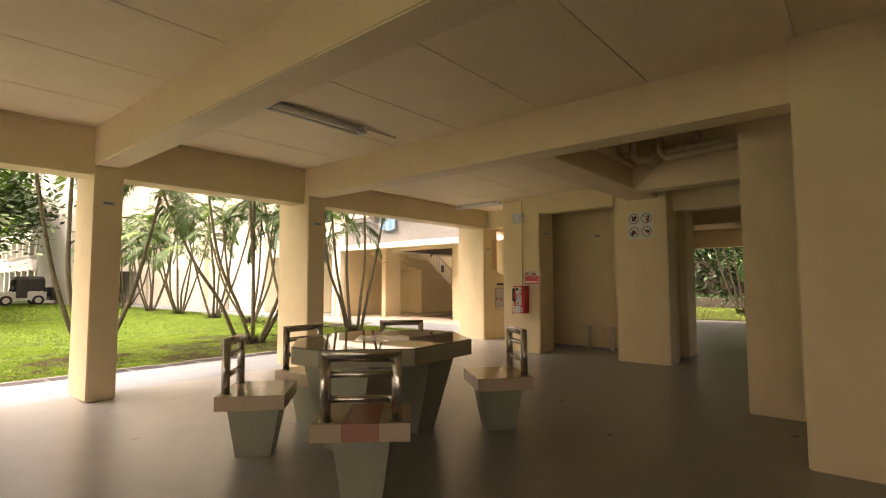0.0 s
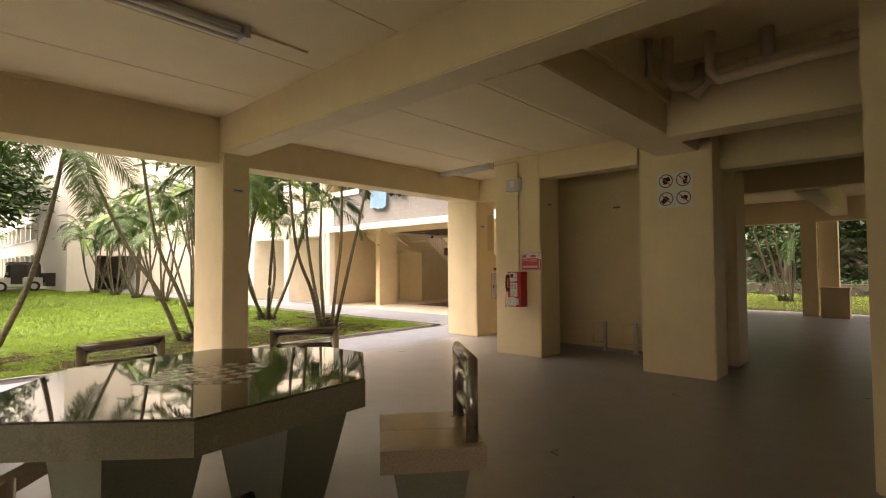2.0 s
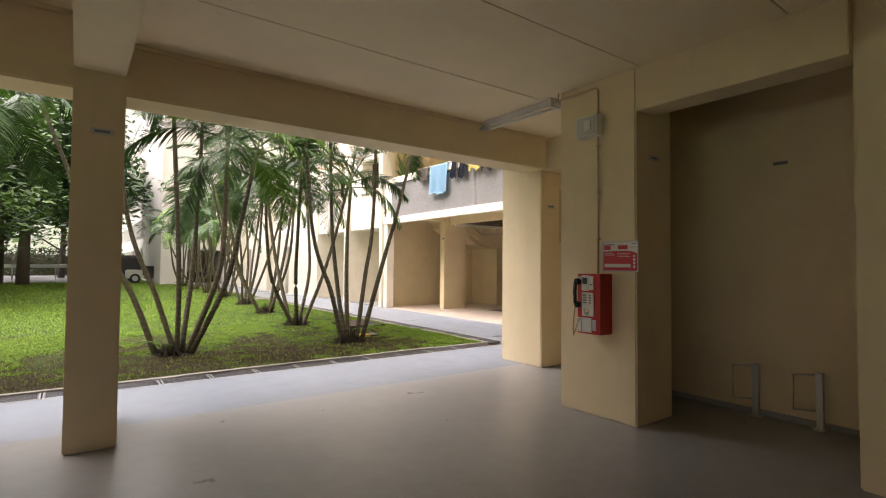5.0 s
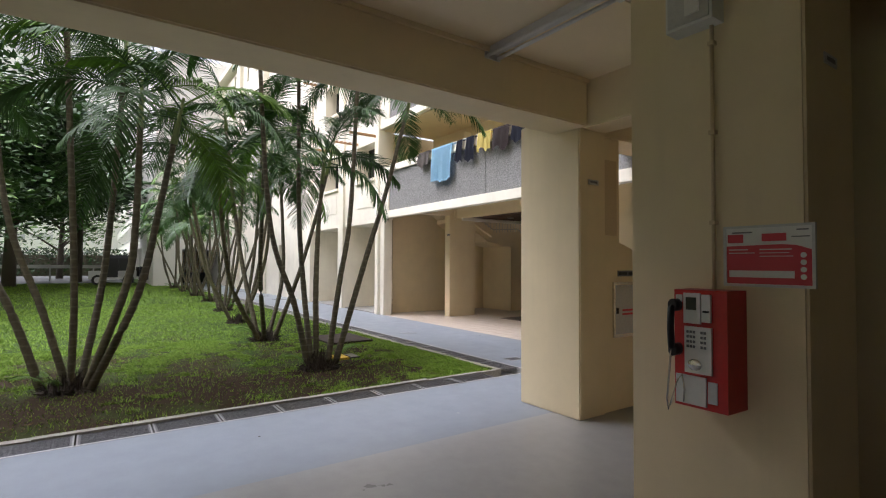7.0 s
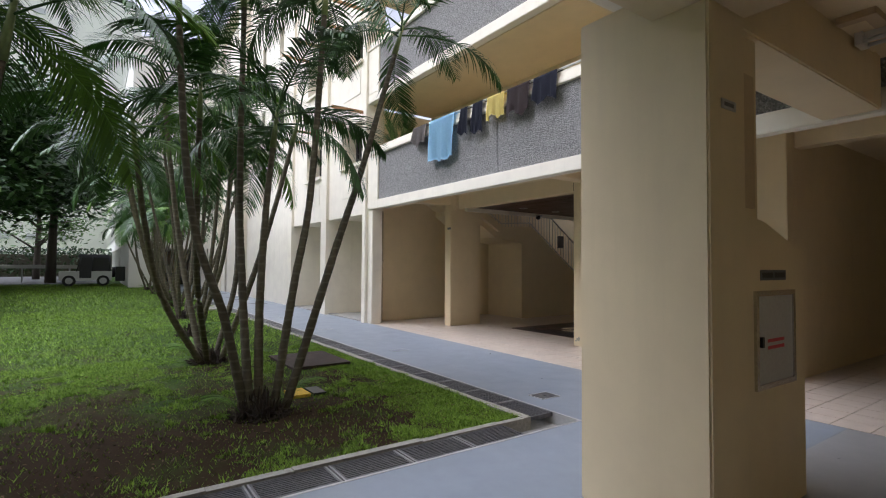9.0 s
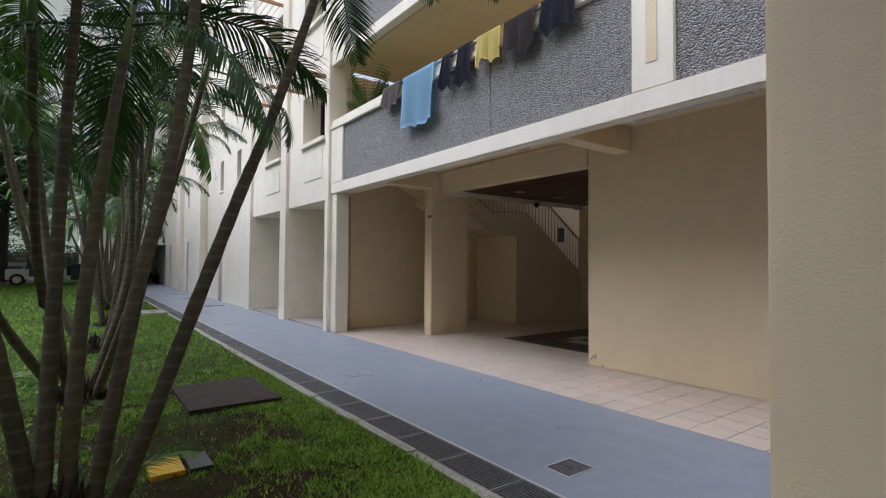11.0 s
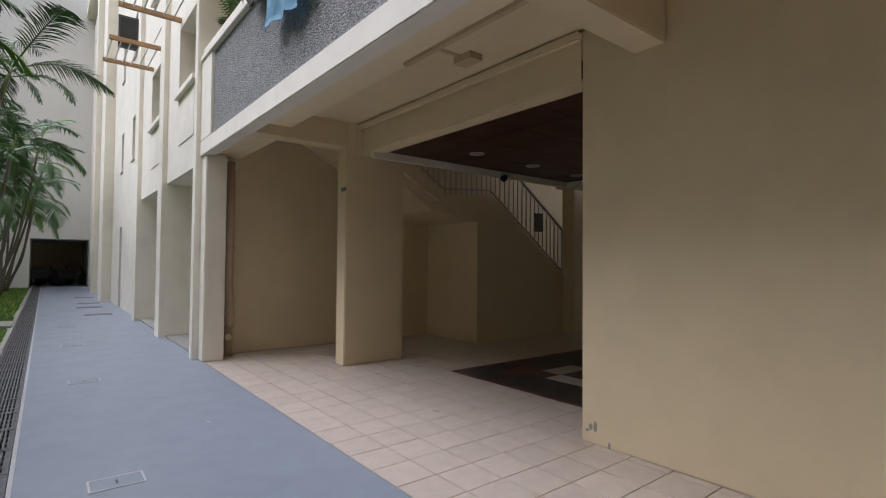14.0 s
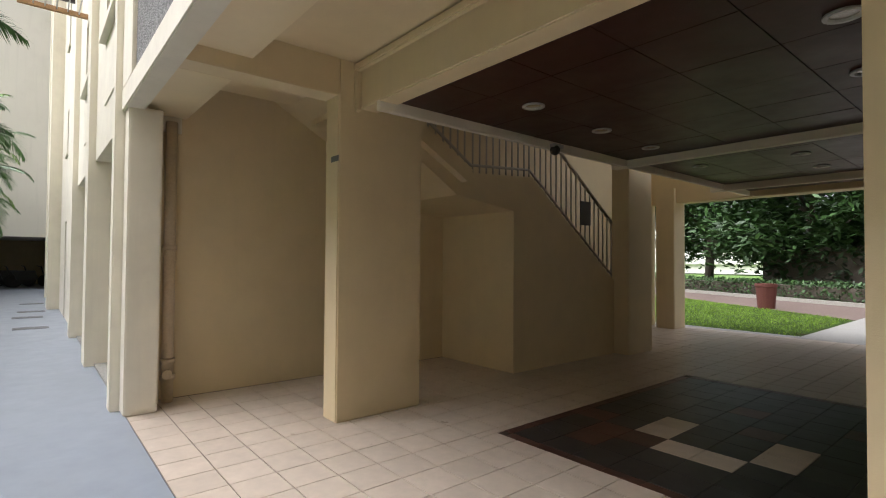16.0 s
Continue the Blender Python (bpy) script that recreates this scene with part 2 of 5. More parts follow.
def tube(bm, pts, r, sides=10, r_end=None, caps=True):
    """A round bar along a line of points."""
    pts = [Vector(p) for p in pts]
    rings = []
    for i, p in enumerate(pts):
        d = (pts[min(i + 1, len(pts) - 1)] - pts[max(i - 1, 0)]).normalized()
        a = d.cross(Vector((0, 0, 1)) if abs(d.z) < 0.9 else Vector((1, 0, 0))).normalized()
        b = d.cross(a)
        k = i / max(1, len(pts) - 1)
        rr = r + ((r_end if r_end is not None else r) - r) * k
        rings.append([bm.verts.new(p + rr * (math.cos(2 * math.pi * j / sides) * a + math.sin(2 * math.pi * j / sides) * b)) for j in range(sides)])
    for q, w in zip(rings, rings[1:]):
        for j in range(sides):
            f = bm.faces.new((q[j], w[j], w[(j + 1) % sides], q[(j + 1) % sides]))
            f.smooth = True
    if caps:
        bm.faces.new(rings[0])
        bm.faces.new(rings[-1][::-1])


def mesh(name, bm, mat, bevel=0.0, seg=2):
    if bevel:
        bmesh.ops.bevel(bm, geom=[e for e in bm.edges if len(e.link_faces) == 2 and e.calc_face_angle(0) > 0.5], offset=bevel, segments=seg, affect='EDGES', clamp_overlap=True)
    bmesh.ops.recalc_face_normals(bm, faces=bm.faces)
    me = bpy.data.meshes.new(name)
    bm.to_mesh(me)
    bm.free()
    me.materials.append(mat)
    return me


def part(name, bm, mat, parent=None, label="", bevel=0.0, m=None):
    """Links a bmesh as one mesh object under a thing or a part."""
    ob = new(name, mesh(name, bm, mat, bevel) if isinstance(bm, bmesh.types.BMesh) else bm)
    if parent is not None:
        ob.parent = parent
    if m is not None:
        ob.matrix_local = m
    return tagged(ob, label)


def box_part(name, dims, mat, parent=None, label="", bevel=0.0, m=None):
    bm = bmesh.new()
    bx(bm, *dims)
    return part(name, bm, mat, parent, label, bevel, m)


def thing(name, label, category, group="", at=(0, 0, 0), rz=0.0):
    e = new(name)
    e.matrix_world = pose(*at, 0, 0, rz)
    return tagged(e, label, category, group)


def structure(name, boxes, mat, label, category, bevel=0.006):
    bm = bmesh.new()
    for d in boxes:
        b2 = bmesh.new()
        bx(b2, *d)
        if bevel:
            bmesh.ops.bevel(b2, geom=list(b2.edges), offset=bevel, segments=2, affect='EDGES', clamp_overlap=True)
        me = bpy.data.meshes.new("tmp")
        b2.to_mesh(me)
        b2.free()
        bm.from_mesh(me)
        bpy.data.meshes.remove(me)
    ob = new(name, mesh(name, bm, mat))
    return tagged(ob, label, category, "", "structure")


# ---- ground, floors, drains ----
tagged(box_part("ground", (-400, 400, -400, 400, -0.6, -0.14), FAR_GRASS), "wide grassy ground reaching out past the estate", "ground", "", "structure")
structure("lawn", [(-70, -9.24, -60, 11.30, -0.14, 0.0)], SOIL, "courtyard lawn soil with bare brown patches", "lawn", 0)
structure("lawn_far", [(-40, -8.4, 24.3, 60, -0.14, -0.02), (-8.4, 8, 20.9, 60, -0.14, -0.02)], SOIL, "sunlit lawn behind the block", "lawn", 0)
structure("floor_step", [(-7.40, -4.9, 12.9, 13.47, -0.14, -0.001)], FLOOR_GREY, "grey painted concrete floor edge", "floor", 0)
structure("floor_1", [(-7.40, 8.4, -16, 12.9, -0.14, 0.0)], FLOOR_GREY, "grey painted concrete floor with a dull shine", "floor", 0)
structure("floor_2", [(-4.9, 8, 12.9, 20.6, -0.14, -0.003)], FLOOR_GREY, "grey painted concrete floor of the passage", "floor", 0)
structure("pavement_1", [(-8.88, -7.40, -60, 11.66, -0.14, 0.0), (-70, -7.40, 11.66, 13.47, -0.14, 0.0)], FLOOR_BLUE, "blue-grey painted walkway beside the lawn drain", "pavement", 0)
structure("pavement_2", [(-40, -8.4, 23.9, 24.3, -0.14, -0.004), (-14.5, -12.4, 24.3, 31, -0.14, -0.004), (-8.4, 8, 20.6, 20.9, -0.14, -0.004)], CONCRETE, "pale concrete strip outside the lobby", "pavement", 0)
# out of view, pale so that it throws sunlight up to the ceiling
structure("pavement_3", [(8.4, 18, -30, 24, -0.14, -0.01), (-7.40, 8.4, -30, -16, -0.14, -0.01)], KERB, "unseen pale apron added to bounce sunlight onto the ceiling", "pavement", 0)
structure("drain_channel", [(-9.24, -8.88, -60, 11.66, -0.14, -0.11), (-70, -9.24, 11.30, 11.66, -0.14, -0.11)], CONCRETE, "shallow concrete drain under the gratings", "drain", 0)
bm = bmesh.new()
rk = random.Random(5)


def kerb_run(bm, a, b, along_y):
    """Kerb of uneven short lengths, a little ragged at the lawn side."""
    p = a
    while p < b:
        q = min(b, p + rk.uniform(0.5, 1.1))
        w, h = rk.uniform(0.06, 0.095), rk.uniform(0.008, 0.024)
        if along_y:
            bx(bm, -9.20 - w, -9.20, p, q - 0.004, -0.12, h)
        else:
            bx(bm, p, q - 0.004, 11.33 - w, 11.33, -0.12, h)
        p = q


kerb_run(bm, -14, 11.33, True)
kerb_run(bm, -52, -9.2, False)
tagged(part("drain_kerb", bm, KERB, bevel=0.004), "worn pale concrete kerb along the drain", "kerb", "", "structure")
structure("drain_edge", [(-8.9, -8.876, -20, 11.64, -0.12, 0.003), (-52, -8.876, 11.64, 11.664, -0.12, 0.003)], PALE, "thin metal edge of the drain", "drain", 0)
structure("floor_bed", [(-40, -8.4, 13.47, 23.9, -0.14, -0.008), (-8.4, -4.9, 13.47, 19.9, -0.14, -0.008)], GROUT, "brown mortar bed under the floor tiles", "floor", 0)

# ---- block A: open ground floor ----
CZ = 3.38
C2 = 3.23
joints = [-7.4, -5.87, -4.70, -3.53, -2.36, -1.2, 0, 1.2, 2.4, 3.6, 8.4]
for name_, y0, y1, z in (("ceiling_1", -16, 5.23, CZ), ("ceiling_6", 5.23, 13.2, C2), ("ceiling_7", 8.35, 13.2, C2)):
    bm = bmesh.new()
    run = joints if name_ == "ceiling_1" else joints[:5] if name_ == "ceiling_6" else joints[4:]
    for x0, x1 in zip(run, run[1:]):
        bx(bm, x0 + 0.006, x1 - 0.006, y0, y1, z, z + 0.02)
    bx(bm, run[0], run[-1], y0, y1, z + 0.015, CZ + 0.3)
    tagged(part(name_, bm, CEILING), "cream painted concrete ceiling with panel joints", "ceiling", "", "structure")
structure("ceiling_8", [(-2.36, 8.4, 5.23, 8.35, 3.64, 3.68)], CEILING, "raised cream concrete ceiling above the pipes", "ceiling", 0)
structure("edge_beam", [(-7.36, -6.95, -16, 10.42, 2.79, CZ)], CREAM, "cream concrete edge beam above the walkway", "beam", 0.012)
structure("edge_beam_lip", [(-6.95, -6.925, -16, 5.2, CZ - 0.04, CZ), (-6.95, -6.925, 5.4, 10.42, C2 - 0.04, C2)], CREAM, "thin cream strip along the ceiling edge", "trim", 0.003)
for y0, y1 in ((-4.6, -4.25), (-1.3, -0.95), (2.0, 2.32), (5.06, 5.4)):
    structure("cross_beam", [(-6.95, 8, y0, y1, 2.91, 3.66)], CREAM, "cream concrete beam under the ceiling", "beam", 0.012)
for x0, x1, y0, y1 in ((-7.7, -6.9, -4.6, -4.25), (-7.7, -6.9, -1.3, -0.95), (-7.66, -6.9, 2.0, 2.32), (-7.72, -6.82, 5.06, 5.4), (-7.86, -7.05, 10.42, 10.81)):
    structure("column", [(x0, x1, y0, y1, 0, 2.96)], CREAM, "flat cream painted concrete column by the walkway", "column", 0.012)
structure("column", [(-0.06, 1.1, 4.9, 5.4, 0, 3.66)], CREAM, "broad cream painted concrete column", "column", 0.012)
structure("column", [(-0.7, 1.1, 6.49, 7.3, 0, 3.66)], CREAM, "broad cream painted concrete column", "column", 0.012)
structure("wall_north", [(-5.62, -4.75, 9.16, 9.75, 0, CZ)], CREAM, "cream painted pier carrying the payphone", "wall", 0.012)
structure("wall_north_lintel", [(-4.75, -3.2, 9.165, 9.45, 2.84, CZ)], CREAM, "cream painted wall above the recess", "wall", 0.006)
structure("wall_north_pier", [(-3.2, -2.28, 9.23, 9.75, 0, CZ)], CREAM, "cream painted pier with the rules sign", "wall", 0.012)
for d in [(-5.62, -3.2, 10.55, 10.8, 0, CZ), (-5.62, -5.4, 9.75, 10.55, 0, CZ), (-3.2, -2.42, 9.75, 10.4, 0, CZ), (-3.2, -2.28, 10.4, 10.95, 0, CZ), (-5.62, -5.4, 10.8, 13.0, 0, CZ), (-5.4, -4.7, 12.8, 13.0, 0, CZ)]:
    structure("wall_recess", [d], CREAM, "cream painted wall of the deep recess", "wall", 0.012)
structure("recess_skirting", [(-5.4, -3.2, 10.5, 10.55, 0, 0.05)], FLOOR_GREY, "dark grey floor coving in the recess", "baseboard", 0.01)
structure("ceiling_beam", [(-2.95, -2.42, 5.4, 9.23, 2.912, 3.66)], CREAM, "cream concrete beam running to the pier", "beam", 0.012)
structure("beam_end", [(-2.43, -2.35, 8.35, 9.23, 3.1, 3.5)], CREAM, "cream concrete beam end beside the pier", "beam", 0)
structure("service_beam", [(-2.42, 8, 8.0, 8.35, 2.86, 3.66)], CREAM, "cream concrete beam behind the pipes", "beam", 0.012)
structure("rear_beam", [(-2.28, 8, 9.6, 9.9, 2.70, CZ)], CREAM, "cream concrete beam over the passage", "beam", 0.012)
structure("rear_beam", [(-4.7, 8, 12.9, 13.2, 2.77, CZ)], CREAM, "cream concrete beam over the passage", "beam", 0.012)
structure("rear_beam", [(-6.0, 8, 19.5, 19.8, 2.62, 3.25)], CREAM, "cream concrete beam at the passage end", "beam", 0.012)
structure("passage_beam", [(-1.95, -1.6, 13.2, 19.5, 2.75, 3.25)], CREAM, "cream concrete beam along the passage", "beam", 0.012)
structure("corner_beam", [(-7.05, -5.62, 10.44, 10.79, 2.79, CZ)], CREAM, "cream concrete beam behind the corner column", "beam", 0.012)
structure("link_beam", [(-7.53, -7.1, 10.81, 13.4, 2.79, CZ)], CREAM, "cream concrete beam between the two blocks", "beam", 0.012)
structure("column", [(-2.66, -2.3, 19.5, 19.8, 0, 2.62)], CREAM, "cream column at the passage end", "column", 0.012)
structure("wall_passage", [(-2.3, -1.86, 19.9, 20.3, 0, 3.25), (4.3, 4.5, 7.3, 20.4, 0, CZ)], CREAM, "plain cream passage wall", "wall", 0)
structure("wall_passage_side", [(-4.9, -4.7, 13.0, 19.9, 0, 3.25), (-8.44, -4.7, 19.9, 20.1, 0, 3.25)], CREAM, "plain cream passage wall", "wall", 0)
structure("ceiling_2", [(-8.7, 8, 13.2, 20.6, 3.25, 3.45)], CEILING, "cream painted concrete ceiling", "ceiling", 0)
# added out of view; its length sets how much light enters from the rear
structure("wall_rear", [(7.8, 8.0, -8.0, 20.4, 0, CZ)], CREAM, "unseen plain cream wall added to limit light from the rear", "wall", 0)
# storeys out of view; overhang to x=-8.5 is there to shade walkway and lobby wall
structure("block_above", [(-8.5, 8.4, -16, 13.2, CZ + 0.31, 27)], FACADE, "unseen cream upper storeys above the open ground floor, overhang widened for shade", "wall", 0)

# ---- block B: ground floor ----
FY = 13.42
structure("corner_pilaster", [(-17.12, -16.94, FY - 0.05, FY + 0.35, 0, 14)], FACADE, "cream pilaster at the facade corner", "column", 0.012)
structure("corner_pilaster_step", [(-16.94, -16.70, FY + 0.03, FY + 0.30, 0, 2.79)], FACADE, "cream stepped pilaster under the corridor", "column", 0.012)
structure("wall_bay_side", [(-17.35, -17.15, 13.72, 23.8, 0, 5.4)], CREAM, "cream painted wall beside the lift lobby", "wall", 0)
structure("inner_column", [(-15.62, -15.38, 14.84, 15.75, 0, 3.3)], CREAM, "flat cream painted column on the tiled floor", "column", 0.012)
structure("wall_lobby", [(-11.86, -8.44, 15.05, 15.25, 0, 3.3)], CREAM, "large plain cream wall beside the tiled lobby", "wall", 0.008)
structure("wall_lobby_side", [(-11.86, -11.66, 15.25, 23.8, 0, 3.0), (-8.64, -8.44, 15.25, 20.2, 0, 3.3)], CREAM, "plain cream lobby side wall", "wall", 0)
structure("lobby_beam", [(-15.40, -11.86, 15.048, 15.248, 2.775, 3.25), (-15.40, -11.86, 14.985, 15.046, 3.10, 3.17), (-15.40, -15.34, 14.985, 15.046, 2.74, 3.10)], CREAM, "cream beam over the lobby opening", "beam", 0.012)
structure("ceiling_3", [(-15.62, -7.0, 14.05, 15.3, 3.2, 3.3), (-17.15, -15.62, 14.05, 15.9, 3.3, 3.4)], CEILING, "cream ceiling over the tiled walkway", "ceiling", 0)
structure("corridor_soffit", [(-15.62, -7.0, FY + 0.16, 14.1, 2.98, 3.3), (-17.15, -15.62, FY + 0.16, 14.02, 2.86, 3.3)], CEILING, "cream soffit under the corridor", "beam", 0.01)
structure("stub_beam", [(-15.618, -15.382, 13.6, 14.84, 2.855, 3.3)], CREAM, "cream beam from the corridor edge to the column", "beam", 0.008)
structure("stub_beam", [(-11.42, -11.18, 13.6, 15.05, 2.855, 3.3)], CREAM, "cream beam from the corridor edge to the wall", "beam", 0.008)
bm = bmesh.new()
bx(bm, -17.15, -15.64, 0, 1.9, 0, 0.16, pose(0, 14.95, 3.24, -29))
tagged(part("stair_soffit", bm, CREAM), "sloping cream underside of the upper stair flight", "stairs", "", "structure")
bm = bmesh.new()
for i in range(5):
    for j in range(13):
        x0, y0 = -15.06 + i * 0.64, 15.08 + j * 0.66
        if 18.98 < y0 + 0.3 < 19.3:
            continue
        bx(bm, x0 + 0.004, x0 + 0.636, y0 + 0.004, y0 + 0.656, 2.79 + rk.uniform(0, 0.004), 2.81)
bx(bm, -15.06, -11.86, 15.06, 23.7, 2.805, 2.95)
tagged(part("ceiling_4", bm, WOOD_CEIL), "dark red-brown lobby ceiling of square panels", "ceiling", "", "structure")
structure("lobby_trim", [(-15.12, -15.06, 15.06, 23.7, 2.70, 2.95), (-15.3, -11.86, 19.0, 19.12, 2.70, 2.80), (-15.3, -11.86, 22.2, 22.3, 2.68, 2.80)], FACADE, "cream trim round the dark lobby ceiling", "trim", 0.006)
structure("ceiling_5", [(-17.2, -15.06, 15.8, 23.8, 5.0, 5.2)], CEILING, "cream stairwell ceiling", "ceiling", 0)
structure("stairwell_wall", [(-15.12, -15.0, 15.06, 19.9, 2.95, 5.2)], CREAM, "cream stairwell wall above the lobby ceiling", "wall", 0)
structure("lobby_column", [(-15.79, -15.5, 19.8, 20.5, 0, 3.0)], CREAM, "cream column beside the stairs", "column", 0.012)
structure("far_column", [(-16.88, -16.48, 23.3, 23.8, 0, 3.0)], CREAM, "cream column at the garden side", "column", 0.012)
structure("far_beam", [(-17.2, -15.0, 23.4, 23.8, 2.68, 5.2), (-15.0, -11.8, 23.4, 23.8, 2.68, 3.3)], CREAM, "cream beam over the garden opening", "beam", 0.012)

# ---- block B: upper corridors ----
SH = 2.63
for k in range(4):
    z = 2.78 + SH * k
    structure("parapet_frame", [(-16.94, -7.0, FY, FY + 0.16, z, z + 0.21), (-16.94, -16.40, FY + 0.002, FY + 0.16, z + 0.21, z + 1.30), (-10.12, -9.70, FY + 0.002, FY + 0.16, z + 0.21, z + 1.30)], FACADE, "cream painted frame round the corridor parapet", "parapet", 0.01)
    structure("parapet_cap", [(-16.94, -7.0, FY - 0.02, FY + 0.2, z + 1.30, z + 1.38), (-16.94, -7.0, FY + 0.02, FY + 0.16, z + 1.38, z + 1.50)], FACADE, "cream painted parapet coping", "parapet", 0.01)
    for x0, x1 in ((-16.40, -12.14), (-12.125, -10.12), (-9.70, -7.0)):
        structure("parapet_panel", [(x0, x1, FY + 0.035, FY + 0.14, z + 0.21, z + 1.30)], PEBBLE, "grey pebble-dash corridor parapet panel", "parapet", 0)
    structure("parapet_groove", [(-9.97, -9.86, FY - 0.004, FY + 0.01, z + 0.45, z + 1.3)], CREAM, "sunken cream strip in the parapet pier", "trim", 0)
    structure("corridor_wall", [(-16.94, -7.0, 15.3, 15.5, z + 0.2, z + SH), (-16.94, -7.0, FY + 0.16, 15.3, z + 0.06 if k else z + 0.4, z + 0.2 if k else z + 0.45)], CREAM, "cream upper corridor wall and slab", "wall", 0)
    structure("corridor_ceiling", [(-16.94, -7.0, FY + 0.16, 15.3, z + SH - 0.02, z + SH + 0.05)], CREAM, "cream corridor ceiling", "ceiling", 0)
structure("roof_slab", [(-40, -7, FY - 0.3, 15.7, 13.4, 13.7)], FACADE, "cream flat roof edge", "roof", 0)
structure("facade_top", [(-16.94, -7, FY + 0.1, 15.5, 2.78 + 4 * SH, 13.4)], FACADE, "cream wall under the roof", "wall", 0)


# ---- block B: windowed facade ----
def window_bay(x0, x1, w0, w1, k, parent):
    """One storey of a facade bay: apron, jambs, deep-set dark window and sill."""
    z = 2.70 + SH * k
    box_part("apron", (x0, x1, FY + 0.02, FY + 0.55, z, z + 1.33), FACADE, parent)
    box_part("jamb", (x0, w0, FY + 0.02, FY + 0.55, z + 1.33, z + 2.44), FACADE, parent)
    box_part("jamb", (w1, x1, FY + 0.02, FY + 0.55, z + 1.33, z + 2.44), FACADE, parent)
    box_part("lintel", (x0, x1, FY + 0.02, FY + 0.55, z + 2.44, z + SH), FACADE, parent)
    box_part("sill", (w0 - 0.04, w1 + 0.04, FY - 0.05, FY + 0.2, z + 1.27, z + 1.35), FACADE, parent, bevel=0.008)
    bm = bmesh.new()
    bx(bm, w0 + 0.1, w1 - 0.1, FY + 0.006, FY + 0.03, z + 0.5, z + 1.12)
    part("apron_panel", bm, FACADE, parent, bevel=0.01)
    win = part("window", mesh("window_frame", frame_bm(w0, w1, z + 1.33, z + 2.44, FY + 0.44), DARK_FRAME), None, parent)
    box_part("pane", (w0 + 0.05, w1 - 0.05, FY + 0.47, FY + 0.475, z + 1.38, z + 2.39), DARK_GLASS, win)


def frame_bm(x0, x1, z0, z1, y, t=0.05):
    bm = bmesh.new()
    for d in ((x0, x0 + t, z0, z1), (x1 - t, x1, z0, z1), ((x0 + x1) / 2 - t / 2, (x0 + x1) / 2 + t / 2, z0 + t, z1 - t), (x0 + t, x1 - t, z0, z0 + t), (x0 + t, x1 - t, z1 - t, z1)):
        bx(bm, d[0], d[1], y, y + 0.06, d[2], d[3])
    return bm


block = thing("apartment_block", "cream apartment block with deep-set dark windows", "building", at=(0, 0, 0))
for x in (-19.45, -22.5):
    box_part("pilaster", (x - 0.4, x, FY - 0.06, FY + 0.5, 0, 13.4), FACADE, block, bevel=0.012)
for a, b in ((-19.45, -17.12), (-22.5, -19.85)):
    for k in range(4):
        window_bay(a, b, b - 1.45, b - 0.2, k, block)
    box_part("bay_side", (a - 0.4, a, FY + 0.5, FY + 1.7, 0, 2.72), FACADE, block)
    box_part("bay_back", (a, b - 0.25, FY + 1.7, FY + 1.85, 0, 2.72), FACADE, block)
    box_part("bay_soffit", (a, min(b, -17.2), FY + 0.55, FY + 1.7, 2.72, 2.8), FACADE, block)
    box_part("bay_step", (a, min(b, -17.2), FY + 0.05, FY + 1.7, 0.001, 0.03), CONCRETE, block)


def slot_wall(x0, x1, slots, y, parent):
    """A flat wall with narrow upright windows, one row a storey."""
    for k in range(4):
        z = 2.70 + SH * k
        box_part("spandrel", (x0, x1, y, y + 0.3, z - 0.19 if k else 2.3, z + 1.2), FACADE, parent)
        box_part("lintel", (x0, x1, y, y + 0.3, z + 2.3, z + SH - 0.19), FACADE, parent)
        edges = [x0] + [e for s in slots for e in s] + [x1]
        for a, b in zip(edges[::2], edges[1::2]):
            box_part("pier", (a, b, y, y + 0.3, z + 1.2, z + 2.3), FACADE, parent)
        if not k:
            box_part("base_wall", (x0, slots[0][0], y, y + 0.3, 0, 2.3), FACADE, parent)
            box_part("base_wall", (slots[0][1], x1, y, y + 0.3, 0, 2.3), FACADE, parent)
        for a, b in slots:
            w = part("window", frame_bm(a, b, z + 1.2, z + 2.3, y + 0.2, 0.04), DARK_FRAME, parent)
            box_part("pane", (a + 0.04, b - 0.04, y + 0.225, y + 0.23, z + 1.24, z + 2.26), DARK_GLASS, w)
            box_part("sill", (a - 0.03, b + 0.03, y - 0.04, y + 0.1, z + 1.16, z + 1.21), FACADE, parent)


slot_wall(-28.9, -22.9, [(-26.8, -26.3), (-24.5, -24.0)], FY + 0.05, block)
box_part("pilaster", (-30.0, -28.9, FY - 0.22, FY + 0.4, 0, 13.4), FACADE, block, bevel=0.012)
slot_wall(-34.2, -30.0, [(-33.3, -32.85), (-31.5, -31.05)], FY + 0.05, block)
box_part("pilaster", (-34.9, -34.2, FY - 0.15, FY + 0.4, 0, 13.4), FACADE, block, bevel=0.012)
slot_wall(-40, -34.9, [(-38.4, -37.95), (-36.5, -36.05)], FY + 0.05, block)
# dark panels close the doorways, the shade inside given as colour
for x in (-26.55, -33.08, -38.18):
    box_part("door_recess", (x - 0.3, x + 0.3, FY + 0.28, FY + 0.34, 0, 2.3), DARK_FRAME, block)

end_block = thing("end_block", "plain white end block with a low dark opening", "building", at=(0, 0, 0))
box_part("wall", (-50, -40, 9.6, 11.2, 0, 14.6), WHITE_WALL, end_block)
box_part("wall", (-50, -40, 13.55, 18, 0, 14.6), WHITE_WALL, end_block)
box_part("wall", (-50, -40, 11.2, 13.55, 2.34, 14.6), WHITE_WALL, end_block)
box_part("back_wall", (-47, -46.8, 11.2, 13.55, 0, 2.34), CREAM, end_block)
box_part("parapet", (-50, -39.95, 9.55, 18, 14.6, 14.9), WHITE_WALL, end_block)

